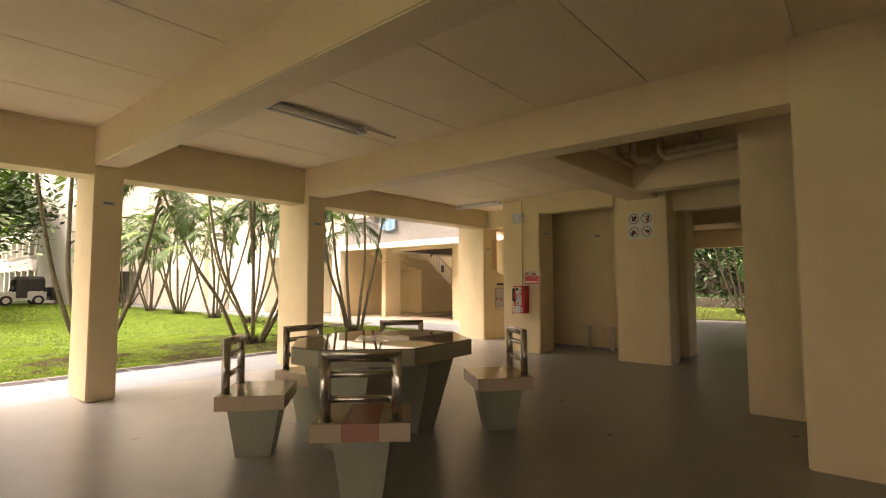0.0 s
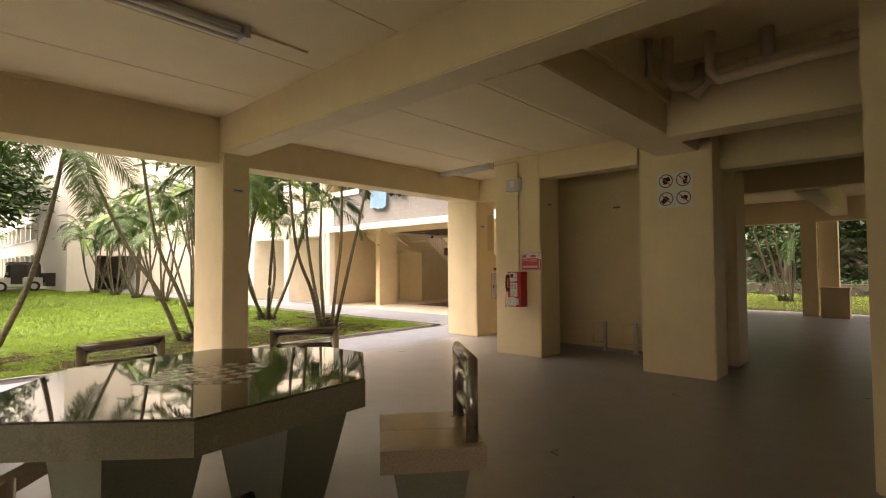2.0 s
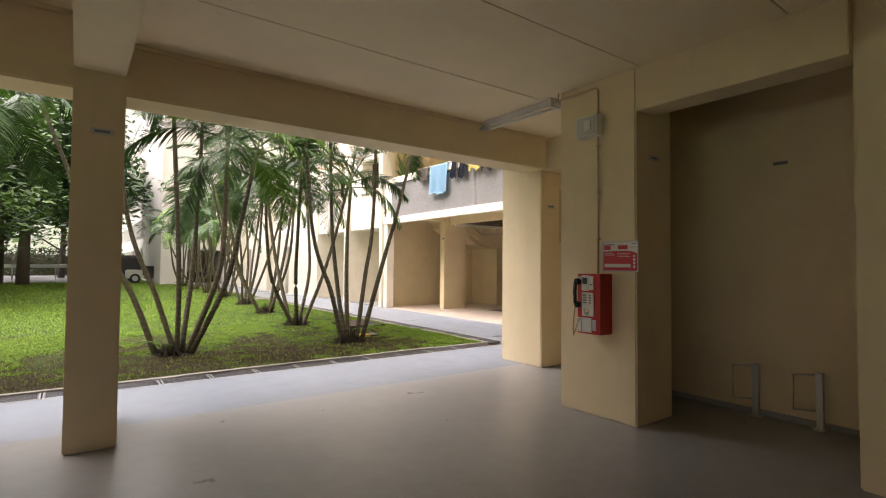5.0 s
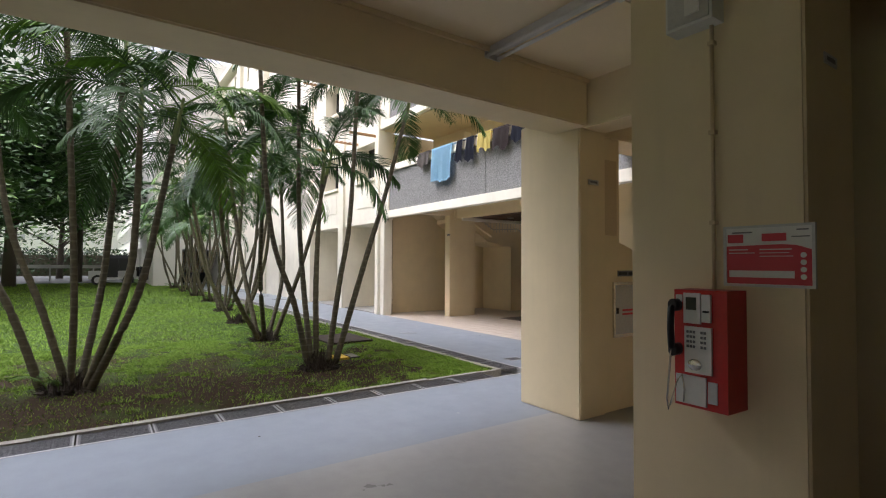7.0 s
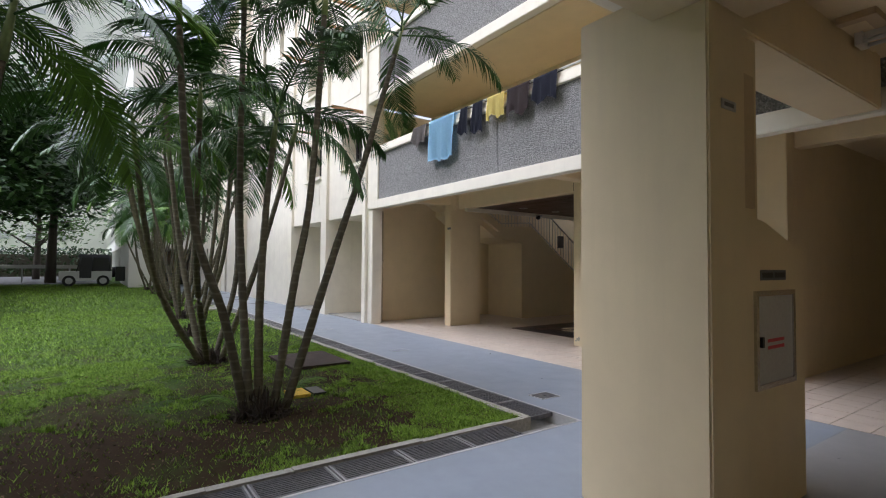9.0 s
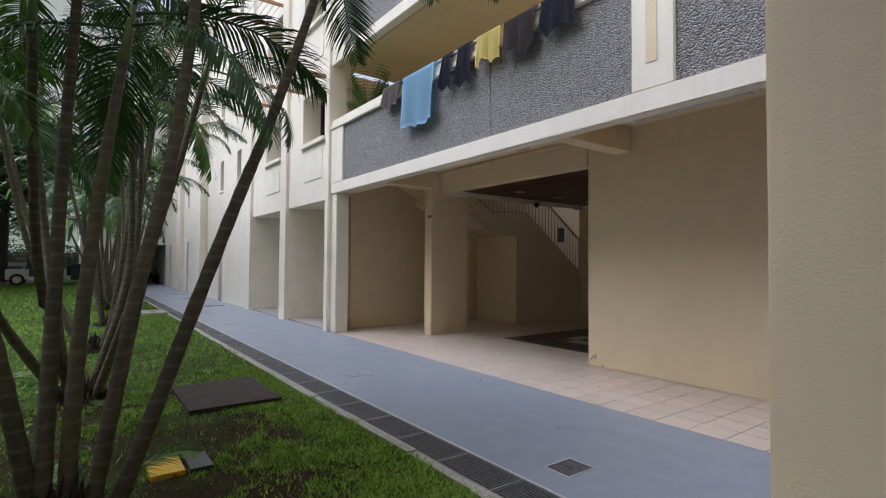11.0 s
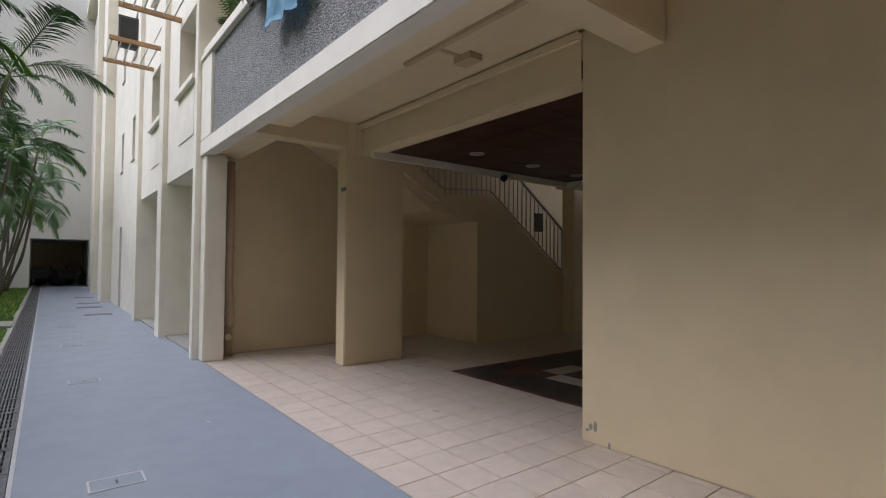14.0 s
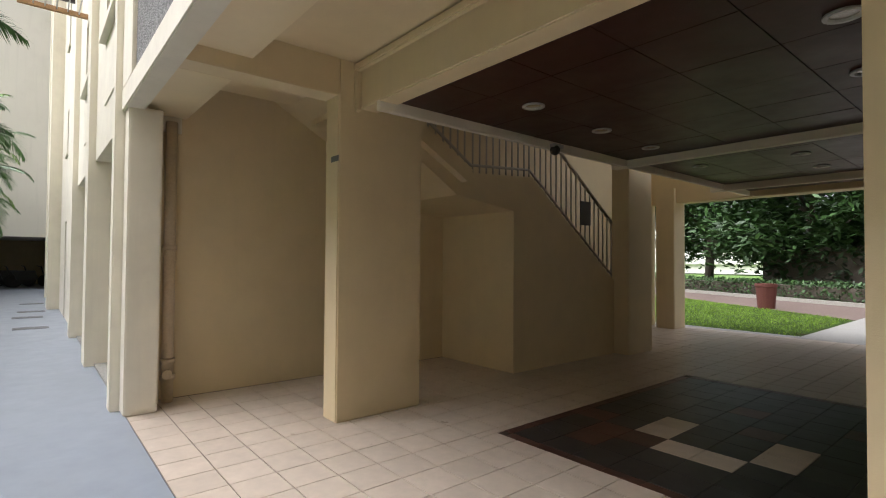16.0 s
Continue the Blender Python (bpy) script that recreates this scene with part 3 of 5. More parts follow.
# long corridor block further on, with rows of arched-off openings
far_block = thing("corridor_block", "long white corridor block with railed floors", "building", at=(0, 0, 0))
box_part("body", (-110, -50.2, 12.2, 20, 0, 13.0), WHITE_WALL, far_block)
for k in range(5):
    box_part("parapet", (-110, -50.2, 9.6, 9.75, 2.6 + 2.6 * k - (0 if k < 4 else 0), 3.7 + 2.6 * k), WHITE_WALL, far_block)
    box_part("slab", (-110, -50.2, 9.75, 12.2, 2.5 + 2.6 * k, 2.65 + 2.6 * k), WHITE_WALL, far_block)
    box_part("rail", (-110, -50.2, 9.5, 9.58, 3.72 + 2.6 * k, 3.8 + 2.6 * k), PALE, far_block)
post = bmesh.new()
bx(post, -0.2, 0.2, 9.62, 9.95, 0, 13)
pm = mesh("pier", post, WHITE_WALL)
for i in range(24):
    part("pier", pm, None, far_block, m=pose(-51 - 2.5 * i, 0, 0))

# never in view: added to keep low southern sky light off the lobby wall
unseen_south_block = thing("unseen_south_block", "unseen plain block to the south, added to cut low sky light", "building", at=(0, 0, 0))
box_part("wall", (-75, -4, -46, -34, 0, 35), FACADE, unseen_south_block)
box_part("roof", (-75.3, -3.7, -46.3, -33.7, 35, 35.4), FACADE, unseen_south_block)


# ---- stairs in the lobby ----
stairs = thing("staircase", "cream concrete staircase with a painted bar railing", "stairs", at=(0, 0, 0))
bm = bmesh.new()
side = [(17.5, 0), (19.85, 0), (19.85, 1.08), (17.85, 2.52), (16.8, 2.45), (16.0, 2.95), (15.6, 3.25), (15.6, 2.75), (16.55, 2.17), (17.5, 2.05)]
lo = [bm.verts.new((-17.15, y, z)) for y, z in side]
hi = [bm.verts.new((-15.75, y, z)) for y, z in side]
bm.faces.new(lo)
bm.faces.new(hi[::-1])
for i in range(len(side)):
    j = (i + 1) % len(side)
    bm.faces.new((lo[i], hi[i], hi[j], lo[j]))
part("flight", bm, CREAM, stairs)
bar = bmesh.new()
tube(bar, [(0, 0, 0), (0, 0, 0.9)], 0.011, 6)
bar_mesh = mesh("baluster", bar, RAIL)
for i in range(18):
    k = i / 17
    part("baluster", bar_mesh, None, stairs, m=pose(-15.8, 19.8 - 1.95 * k, 1.12 + 1.40 * k))
for i in range(9):
    part("baluster", bar_mesh, None, stairs, m=pose(-15.8, 17.75 - 0.115 * i, 2.52 - 0.008 * i))
for i in range(8):
    part("baluster", bar_mesh, None, stairs, m=pose(-15.8, 16.7 - 0.11 * i, 2.5 + 0.065 * i))
bm = bmesh.new()
tube(bm, [(-15.8, 19.85, 2.0), (-15.8, 17.85, 3.42), (-15.8, 16.8, 3.35), (-15.8, 15.8, 3.98)], 0.024, 8)
part("handrail", bm, RAIL, stairs)
bm = bmesh.new()
tube(bm, [(-15.8, 19.85, 1.18), (-15.8, 17.85, 2.62), (-15.8, 16.8, 2.55), (-15.8, 15.8, 3.18)], 0.018, 8)
part("bottom_rail", bm, RAIL, stairs)
box_part("notice", (-15.78, -15.765, 18.95, 19.2, 1.95, 2.3), PRINT_GREY, stairs, "small dark notice tied to the railing")

# ---- games table ----
OCT = [(0.17, -0.91), (0.73, -0.41), (0.73, 0.41), (0.17, 0.91), (-0.17, 0.91), (-0.73, 0.41), (-0.73, -0.41), (-0.17, -0.91)]
table = thing("games_table", "eight-sided polished stone games table with an inlaid board", "table", at=(-3.17, 3.39, 0), rz=4)
bm = bmesh.new()
prism(bm, OCT, 0.775, 0.905)
part("tabletop_edge", bm, TABLE_SIDE, table, bevel=0.008)
bm = bmesh.new()
prism(bm, [(x * 0.993, y * 0.993) for x, y in OCT], 0.906, 0.914)
top = part("tabletop", bm, TABLETOP, table, "polished olive-grey stone top", bevel=0.003)
sq = bmesh.new()
bx(sq, -0.03, 0.03, -0.03, 0.03, 0.9145, 0.9155)
sq_w = mesh("board_square", sq, WHITE_INLAY)
sq = bmesh.new()
bx(sq, -0.03, 0.03, -0.03, 0.03, 0.9145, 0.9155)
sq_b = mesh("board_square", sq, BLACK_INLAY)
for i in range(8):
    for j in range(8):
        part("board_square", sq_w if (i + j) % 2 else sq_b, None, top, m=pose(0, 0, 0, 0, 0, 40) @ pose((i - 3.5) * 0.062, (j - 3.5) * 0.062, 0))
for s in (-1, 1):
    bm = bmesh.new()
    o = s * 0.4
    prism(bm, [(-0.2, o - 0.13), (0.2, o - 0.13), (0.2, o + 0.13), (-0.2, o + 0.13)], 0, 0.775, [(-0.42, o - 0.2), (0.42, o - 0.2), (0.42, o + 0.2), (-0.42, o + 0.2)])
    part("pedestal", bm, GREEN_STONE, table, "flared green-grey stone pedestal", bevel=0.008)
bm = bmesh.new()
tube(bm, [(0, -0.3, 0.2), (0, 0.3, 0.2)], 0.032, 12)
part("foot_rail", bm, STEEL, table, "round steel foot rail")


def stool(x, y, rz, label, pink=False):
    """Seat faces +y; the steel backrest stands at the -y edge."""
    s = thing("stone_stool", label, "stool", "stools round the games table", (x, y, 0), rz)
    tiles = [(-0.32, -0.12), (-0.118, 0.118), (0.12, 0.32)] if pink else [(-0.32, -0.0025), (0.0025, 0.32)]
    bm = bmesh.new()
    bx(bm, -0.316, 0.316, -0.226, 0.306, 0.425, 0.52)
    part("seat_core", bm, GROUT, s)
    for i, (a, b) in enumerate(tiles):
        bm = bmesh.new()
        bx(bm, a, b, -0.23, 0.31, 0.42, 0.535)
        part("seat_tile", bm, TERRA_PINK if pink and i == 1 else TERRAZZO, s, "pink seat tile" if pink and i == 1 else "", bevel=0.005)
    bm = bmesh.new()
    prism(bm, [(-0.13, -0.11), (0.13, -0.11), (0.13, 0.17), (-0.13, 0.17)], 0, 0.42, [(-0.19, -0.17), (0.19, -0.17), (0.19, 0.25), (-0.19, 0.25)])
    part("pedestal", bm, GREEN_STONE, s, "tapered green-grey stone pedestal", bevel=0.006)
    for sx in (-1, 1):
        bm = bmesh.new()
        tube(bm, [(sx * 0.23, -0.17, 0.535), (sx * 0.23, -0.17, 0.95)], 0.034, 16)
        for v in bm.verts:
            if v.co.z > 0.9:
                v.co.z += sx * v.co.x - 0.23
        part("post", bm, STEEL, s, "brushed steel post")
        bm = bmesh.new()
        tube(bm, [(sx * 0.23, -0.17, 0.536), (sx * 0.23, -0.17, 0.541)], 0.05, 16)
        part("base_ring", bm, STEEL, s)
    bm = bmesh.new()
    tube(bm, [(-0.23, -0.17, 0.95), (0.23, -0.17, 0.95)], 0.034, 16)
    for v in bm.verts:
        v.co.x += (v.co.z - 0.95) * (1 if v.co.x > 0 else -1)
    part("top_rail", bm, STEEL, s, "mitred steel top rail")
    for z in (0.84, 0.68):
        bm = bmesh.new()
        tube(bm, [(-0.2, -0.17, z), (0.2, -0.17, z)], 0.024, 14)
        part("cross_bar", bm, STEEL, s)
    return s


stool(-2.32, 2.43, 43, "stone stool with a pink middle tile and steel backrest", True)
stool(-3.72, 2.40, -42, "polished stone stool with a steel backrest")
stool(-2.51, 4.38, 140, "polished stone stool with a steel backrest")
stool(-4.18, 3.34, -84, "polished stone stool with a steel backrest")
stool(-3.87, 4.36, -130, "polished stone stool with a steel backrest")

# ---- payphone, poster, switch box, signs ----
phone = thing("payphone", "red wall payphone with a black handset", "payphone", at=(-5.134, 9.16, 0.80))
phone.scale = (0.7, 1, 1)
bm = bmesh.new()
prism(bm, [(-0.18, -0.17), (0.18, -0.17), (0.19, 0), (-0.19, 0)], 0, 0.56)
body = part("body", bm, RED, phone, bevel=0.02)
box_part("display_panel", (-0.105, 0.01, -0.182, -0.168, 0.40, 0.545), WHITE, phone, "white display panel", 0.006)
box_part("display", (-0.085, -0.015, -0.186, -0.18, 0.465, 0.525), SCREEN, phone)
box_part("slot_panel", (0.02, 0.08, -0.182, -0.168, 0.41, 0.54), WHITE, phone, "white coin slot panel", 0.006)
box_part("coin_slot", (0.03, 0.07, -0.185, -0.181, 0.455, 0.465), BLACK, phone)
keys = box_part("keypad_panel", (-0.10, 0.085, -0.182, -0.168, 0.165, 0.385), WHITE, phone, "white keypad panel", 0.006)
kb = bmesh.new()
bx(kb, -0.007, 0.007, -0.186, -0.181, -0.006, 0.006)
key_mesh = mesh("key", kb, PRINT_GREY)
for i in range(5):
    for j in range(4):
        part("key", key_mesh, None, keys, m=pose(-0.075 + i * 0.022 + (0.03 if i > 2 else 0), 0, 0.36 - j * 0.023))
bm = bmesh.new()
bmesh.ops.create_uvsphere(bm, u_segments=14, v_segments=8, radius=1, matrix=Matrix.LocRotScale((-0.03, -0.182, 0.205), None, (0.05, 0.01, 0.028)))
part("coin_return", bm, STEEL, phone, "oval steel coin bowl")
box_part("tray", (-0.165, 0.045, -0.181, -0.168, 0.015, 0.15), WHITE, phone, "scuffed white notice plate", 0.004)
box_part("side_label", (0.055, 0.115, -0.176, -0.168, 0.035, 0.135), PALE, phone, "small grey plate", 0.003)
box_part("logo_plate", (-0.165, -0.12, -0.176, -0.168, 0.50, 0.535), PALE, phone)
bm = bmesh.new()
tube(bm, [(-0.15, -0.19, 0.49), (-0.15, -0.235, 0.47), (-0.15, -0.242, 0.38), (-0.15, -0.235, 0.29), (-0.15, -0.19, 0.265)], 0.021, 12)
hand = part("handset", bm, BLACK, phone, "black plastic handset")
for z in (0.485, 0.27):
    bm = bmesh.new()
    tube(bm, [(-0.15, -0.17, z), (-0.15, -0.23, z)], 0.03, 12)
    part("ear_cup", bm, BLACK, hand)
bm = bmesh.new()
tube(bm, [(-0.15, -0.235, 0.29), (-0.165, -0.24, 0.15), (-0.18, -0.24, 0.03), (-0.175, -0.235, -0.02), (-0.16, -0.23, 0.02), (-0.14, -0.2, 0.12), (-0.12, -0.18, 0.15), (-0.1, -0.185, 0.08), (-0.11, -0.18, 0.02)], 0.006, 8)
part("cord", bm, STEEL, phone, "armoured steel cord")

poster = thing("notice_board", "red and white printed notice in a thin frame", "notice", at=(-4.905, 9.158, 1.385))
box_part("backing", (-0.185, 0.185, -0.012, 0, 0, 0.275), WHITE, poster, bevel=0.002)
for d in ((-0.19, -0.178, -0.005, 0.28), (0.178, 0.19, -0.005, 0.28), (-0.178, 0.178, -0.005, 0.006), (-0.178, 0.178, 0.269, 0.28)):
    box_part("frame_strip", (d[0], d[1], -0.018, -0.001, d[2], d[3]), PALE, poster)
bm = bmesh.new()
f = [bm.verts.new((x, -0.0135, z)) for x, z in ((-0.176, 0.008), (0.176, 0.008), (0.176, 0.165), (0.12, 0.185), (0.06, 0.19), (-0.176, 0.185))]
bm.faces.new(f)
part("red_field", bm, PRINT_RED, poster)
for x0, x1, z0, z1, m_ in ((-0.17, -0.10, 0.20, 0.24, PRINT_RED), (-0.15, -0.06, 0.245, 0.252, PRINT_GREY), (-0.02, 0.08, 0.205, 0.24, PRINT_RED), (0.1, 0.17, 0.22, 0.225, PRINT_GREY), (0.12, 0.165, 0.25, 0.256, PRINT_GREY)):
    box_part("print_bar", (x0, x1, -0.0145, -0.0135, z0, z1), m_, poster)
for x0, x1, z0, z1 in ((-0.165, -0.08, 0.165, 0.17), (-0.165, -0.05, 0.15, 0.154), (-0.03, 0.1, 0.165, 0.17), (-0.03, 0.09, 0.15, 0.153), (-0.03, 0.105, 0.135, 0.138), (-0.165, 0.11, 0.038, 0.07)):
    box_part("print_bar", (x0, x1, -0.0148, -0.0136, z0, z1), WHITE, poster)
for i in range(4):
    bm = bmesh.new()
    tube(bm, [(0.145, -0.0136, 0.045 + i * 0.032), (0.145, -0.0148, 0.045 + i * 0.032)], 0.012, 14)
    part("print_dot", bm, WHITE, poster)

box = thing("switch_box", "grey-white wall switch box with conduit", "electrical box", at=(-5.21, 9.16, 2.68))
box_part("case", (-0.12, 0.12, -0.11, 0, 0, 0.2), WHITE, box, bevel=0.01)
box_part("cover", (-0.105, 0.105, -0.118, -0.108, 0.015, 0.185), PALE, box, bevel=0.006)
box_part("switch", (-0.01, 0.06, -0.128, -0.117, 0.05, 0.15), WHITE, box, bevel=0.004)
bm = bmesh.new()
tube(bm, [(0.07, -0.02, 0), (0.07, -0.02, -1.32)], 0.010, 8)
part("conduit", bm, CREAM_METAL, box, "cream painted conduit down to the payphone")
bm = bmesh.new()
tube(bm, [(0.07, -0.02, 0.2), (0.07, -0.02, 0.45), (0.04, -0.02, 0.48), (-0.42, -0.02, 0.48), (-0.42, -0.02, 0.60)], 0.010, 8)
part("conduit", bm, CREAM_METAL, box, "cream painted conduit up to the light")
for z in (-0.1, -0.55, -1.0):
    box_part("saddle", (0.055, 0.085, -0.034, -0.002, z, z + 0.02), CREAM_METAL, box)

sign = thing("rules_sign", "white panel with four round prohibition symbols", "sign", at=(-2.73, 9.228, 2.21))
box_part("panel", (-0.225, 0.225, -0.006, 0, 0, 0.47), WHITE, sign, bevel=0.002)
for i, (cx, cz) in enumerate(((-0.11, 0.36), (0.11, 0.36), (-0.11, 0.12), (0.11, 0.12))):
    ring = bmesh.new()
    for j in range(28):
        a, b = 2 * math.pi * j / 28, 2 * math.pi * (j + 1) / 28
        v = [ring.verts.new((cx + r * math.cos(t), -0.008, cz + r * math.sin(t))) for r, t in ((0.092, a), (0.092, b), (0.078, b), (0.078, a))]
        ring.faces.new(v)
    part("ring", ring, PRINT_GREY, sign)
    bm = bmesh.new()
    bx(bm, -0.08, 0.08, -0.0082, -0.0065, -0.006, 0.006, Matrix.Translation((cx, 0, cz)) @ Matrix.Rotation(radians(45), 4, 'Y'))
    part("slash", bm, PRINT_RED, sign)
    sr = random.Random(i)
    for j in range(5):
        bm = bmesh.new()
        w, h = sr.uniform(0.012, 0.03), sr.uniform(0.012, 0.03)
        bx(bm, -w, w, -0.0078, -0.0063, -h, h, Matrix.Translation((cx + sr.uniform(-0.035, 0.035), 0, cz + sr.uniform(-0.035, 0.035))) @ Matrix.Rotation(sr.uniform(0, 3), 4, 'Y'))
        part("symbol", bm, BLACK, sign)


def tag_plate(x, y, z, rz, w=0.15, h=0.05, mat=PALE):
    p = thing("number_plate", "small metal plate screwed to the column", "plate", "column plates", (x, y, z), rz)
    box_part("plate", (-w / 2, w / 2, -0.006, 0, 0, h), mat, p, bevel=0.002)
    box_part("print_bar", (-w / 3, w / 3, -0.0075, -0.0058, h * 0.3, h * 0.7), PRINT_GREY, p)


tag_plate(-6.82, 5.25, 2.42, 90)
tag_plate(-6.9, 2.16, 2.42, 90)
tag_plate(-7.05, 10.62, 2.26, 90)
tag_plate(-4.75, 9.45, 2.42, 90)
tag_plate(-15.44, 14.84, 2.28, 0, 0.13, 0.05, PRINT_GREY)
tag_plate(-4.1, 10.55, 2.42, 0, 0.12, 0.03, PRINT_GREY)

# cycle brackets in the recess
for x in (-4.30, -3.78):
    b = thing("cycle_bracket", "grey steel cycle bracket standing in the recess", "bracket", "cycle brackets", (x, 10.45, 0))
    box_part("post", (-0.025, 0.025, -0.025, 0.025, 0, 0.50), PALE, b, bevel=0.004)
    bm = bmesh.new()
    tube(bm, [(-0.02, 0, 0.48), (-0.2, -0.02, 0.46), (-0.2, -0.02, 0.14), (-0.02, 0, 0.16)], 0.007, 8)
    part("loop", bm, PALE, b)
    box_part("foot", (-0.05, 0.05, -0.05, 0.05, 0, 0.01), PALE, b)

# dry riser cabinet behind the corner column
cab = thing("riser_cabinet", "cream masonry riser cabinet with a metal door", "cabinet", at=(-7.08, 10.81, 0))
bm = bmesh.new()
pts = [(0, 0), (0.84, 0), (0.84, 1.53), (0.30, 1.70), (0, 1.74)]
lo = [bm.verts.new((-0.62, y, z)) for y, z in pts]
hi = [bm.verts.new((-0.005, y, z)) for y, z in pts]
bm.faces.new(lo)
bm.faces.new(hi[::-1])
for i in range(5):
    j = (i + 1) % 5
    bm.faces.new((lo[i], hi[i], hi[j], lo[j]))
part("body", bm, CREAM, cab, bevel=0.012)
box_part("duct", (-0.6, -0.06, 0.0, 0.34, 1.6, 3.3), CREAM, cab, "cream boxed riser duct", 0.01)
box_part("duct_panel", (-0.06, -0.045, 0.04, 0.28, 1.78, 2.56), CREAM_METAL, cab, "cream access panel", 0.004)
for d in ((0.15, 0.18, 0.74, 1.30), (0.64, 0.67, 0.74, 1.30), (0.18, 0.64, 0.74, 0.77), (0.18, 0.64, 1.27, 1.30)):
    box_part("door_frame", (-0.006, 0.012, d[0], d[1], d[2], d[3]), STEEL, cab)
door = box_part("door", (-0.006, 0.004, 0.18, 0.64, 0.77, 1.27), PALE, cab, "brushed metal cabinet door")
box_part("print_bar", (0.0042, 0.005, 0.30, 0.52, 1.0, 1.02), PRINT_RED, door)
box_part("print_bar", (0.0042, 0.005, 0.30, 0.52, 0.96, 0.98), PRINT_RED, door)
box_part("handle", (0.003, 0.02, 0.20, 0.225, 0.98, 1.04), BLACK, door)
box_part("name_plate", (-0.006, 0.001, 0.235, 0.565, 1.36, 1.42), PRINT_GREY, cab, "grey name plate")
for y0, y1 in ((0.25, 0.39), (0.41, 0.55)):
    box_part("print_bar", (0.0012, 0.002, y0, y1, 1.375, 1.405), BLACK, cab)


# ---- ceiling lights ----
def batten(x, y, z, rz, length=1.25, name="ceiling_light"):
    b = thing(name, "white fluorescent batten light fixed under the ceiling", "light", "fluorescent lights", (x, y, z), rz)
    box_part("housing", (-length / 2, length / 2, -0.045, 0.045, -0.05, 0), WHITE, b, bevel=0.008)
    for s in (-1, 1):
        bm = bmesh.new()
        tube(bm, [(-length / 2 + 0.05, s * 0.055, -0.075), (length / 2 - 0.05, s * 0.055, -0.075)], 0.015, 10)
        part("tube", bm, LAMP_GLASS, b)
    for s in (-1, 1):
        box_part("end_cap", (s * (length / 2 - 0.03) - 0.025, s * (length / 2 - 0.03) + 0.025, -0.08, 0.08, -0.095, 0.0), WHITE, b, bevel=0.006)
    return b


box_part("wiring_strip", (0.7, 1.24, -0.017, 0.017, -0.02, 0), CEILING, batten(-4.41, 3.5, CZ, 90, 1.36))
batten(-6.37, 9.24, C2, 0)
batten(-9.85, 13.93, 2.98, 0)
batten(-6.45, 12.72, C2, 0)
trunk = thing("conduit", "cream trunking bent round under the link ceiling", "conduit", "conduits", (0, 0, 0))
for a, b, c, d in ((-7.07, -6.84, 12.25, 12.33), (-6.92, -6.84, 12.33, 12.55), (-6.84, -6.56, 12.47, 12.55), (-6.64, -6.56, 11.55, 12.47)):
    box_part("run", (a, b, c, d, C2 - 0.05, C2 - 0.001), CREAM_METAL, trunk, bevel=0.004)
batten(-4.0, 17.4, 3.25, 90)
for x, y in ((-14.32, 16.18), (-14.39, 17.35), (-14.45, 18.47), (-14.57, 20.1), (-13.39, 20.19), (-13.45, 21.35), (-12.14, 16.2), (-12.24, 17.33)):
    d = thing("downlight", "round recessed downlight in the dark ceiling", "light", "lobby downlights", (x, y, 2.785))
    bm = bmesh.new()
    ring = [[bm.verts.new((r * math.cos(2 * math.pi * i / 24), r * math.sin(2 * math.pi * i / 24), z)) for i in range(24)] for r, z in ((0.10, 0.0), (0.10, -0.012), (0.075, -0.012), (0.07, 0.0))]
    for p, q in zip(ring, ring[1:]):
        for i in range(24):
            bm.faces.new((p[i], p[(i + 1) % 24], q[(i + 1) % 24], q[i]))
    part("rim", bm, PALE, d)
    bm = bmesh.new()
    bmesh.ops.create_circle(bm, cap_ends=True, segments=24, radius=0.072)
    part("reflector", bm, STEEL, d)
cctv = thing("security_camera", "small black dome camera on the lobby trim", "camera", at=(-15.03, 17.4, 2.69))
bm = bmesh.new()
bmesh.ops.create_uvsphere(bm, u_segments=14, v_segments=8, radius=0.06)
part("dome", bm, BLACK, cctv)
box_part("bracket", (-0.03, 0.03, -0.05, 0.12, 0.03, 0.07), PALE, cctv)

# ---- pipes ----
pipes = thing("drain_pipes", "cream painted waste pipes under the ceiling", "pipes", at=(0, 0, 0.2))
for run, r in (([(-0.3, 7.7, 3.16), (-0.75, 7.7, 3.14), (-1.9, 7.7, 3.10), (-2.0, 7.7, 3.02), (-2.05, 7.7, 2.95)], 0.075),
               ([(-0.3, 7.45, 3.02), (-1.2, 7.45, 3.0), (-1.75, 7.45, 2.98), (-1.82, 7.45, 3.08), (-1.82, 7.45, 3.44)], 0.05),
               ([(-2.15, 7.3, 3.44), (-2.15, 7.3, 3.05), (-2.1, 7.35, 2.98), (-2.0, 7.45, 2.98), (-1.95, 7.55, 3.05), (-1.95, 7.6, 3.2)], 0.055),
               ([(-1.4, 7.7, 3.12), (-1.4, 7.7, 3.44)], 0.06), ([(-2.3, 7.2, 3.44), (-2.3, 7.2, 3.1), (-2.3, 7.6, 3.1)], 0.04)):
    bm = bmesh.new()
    tube(bm, run, r, 12)
    part("pipe", bm, PIPE, pipes)
for p in ((-0.9, 7.7, 3.14), (-1.6, 7.7, 3.12)):
    bm = bmesh.new()
    tube(bm, [(p[0] - 0.04, p[1], p[2]), (p[0] + 0.04, p[1], p[2])], 0.092, 12)
    part("collar", bm, PIPE, pipes)
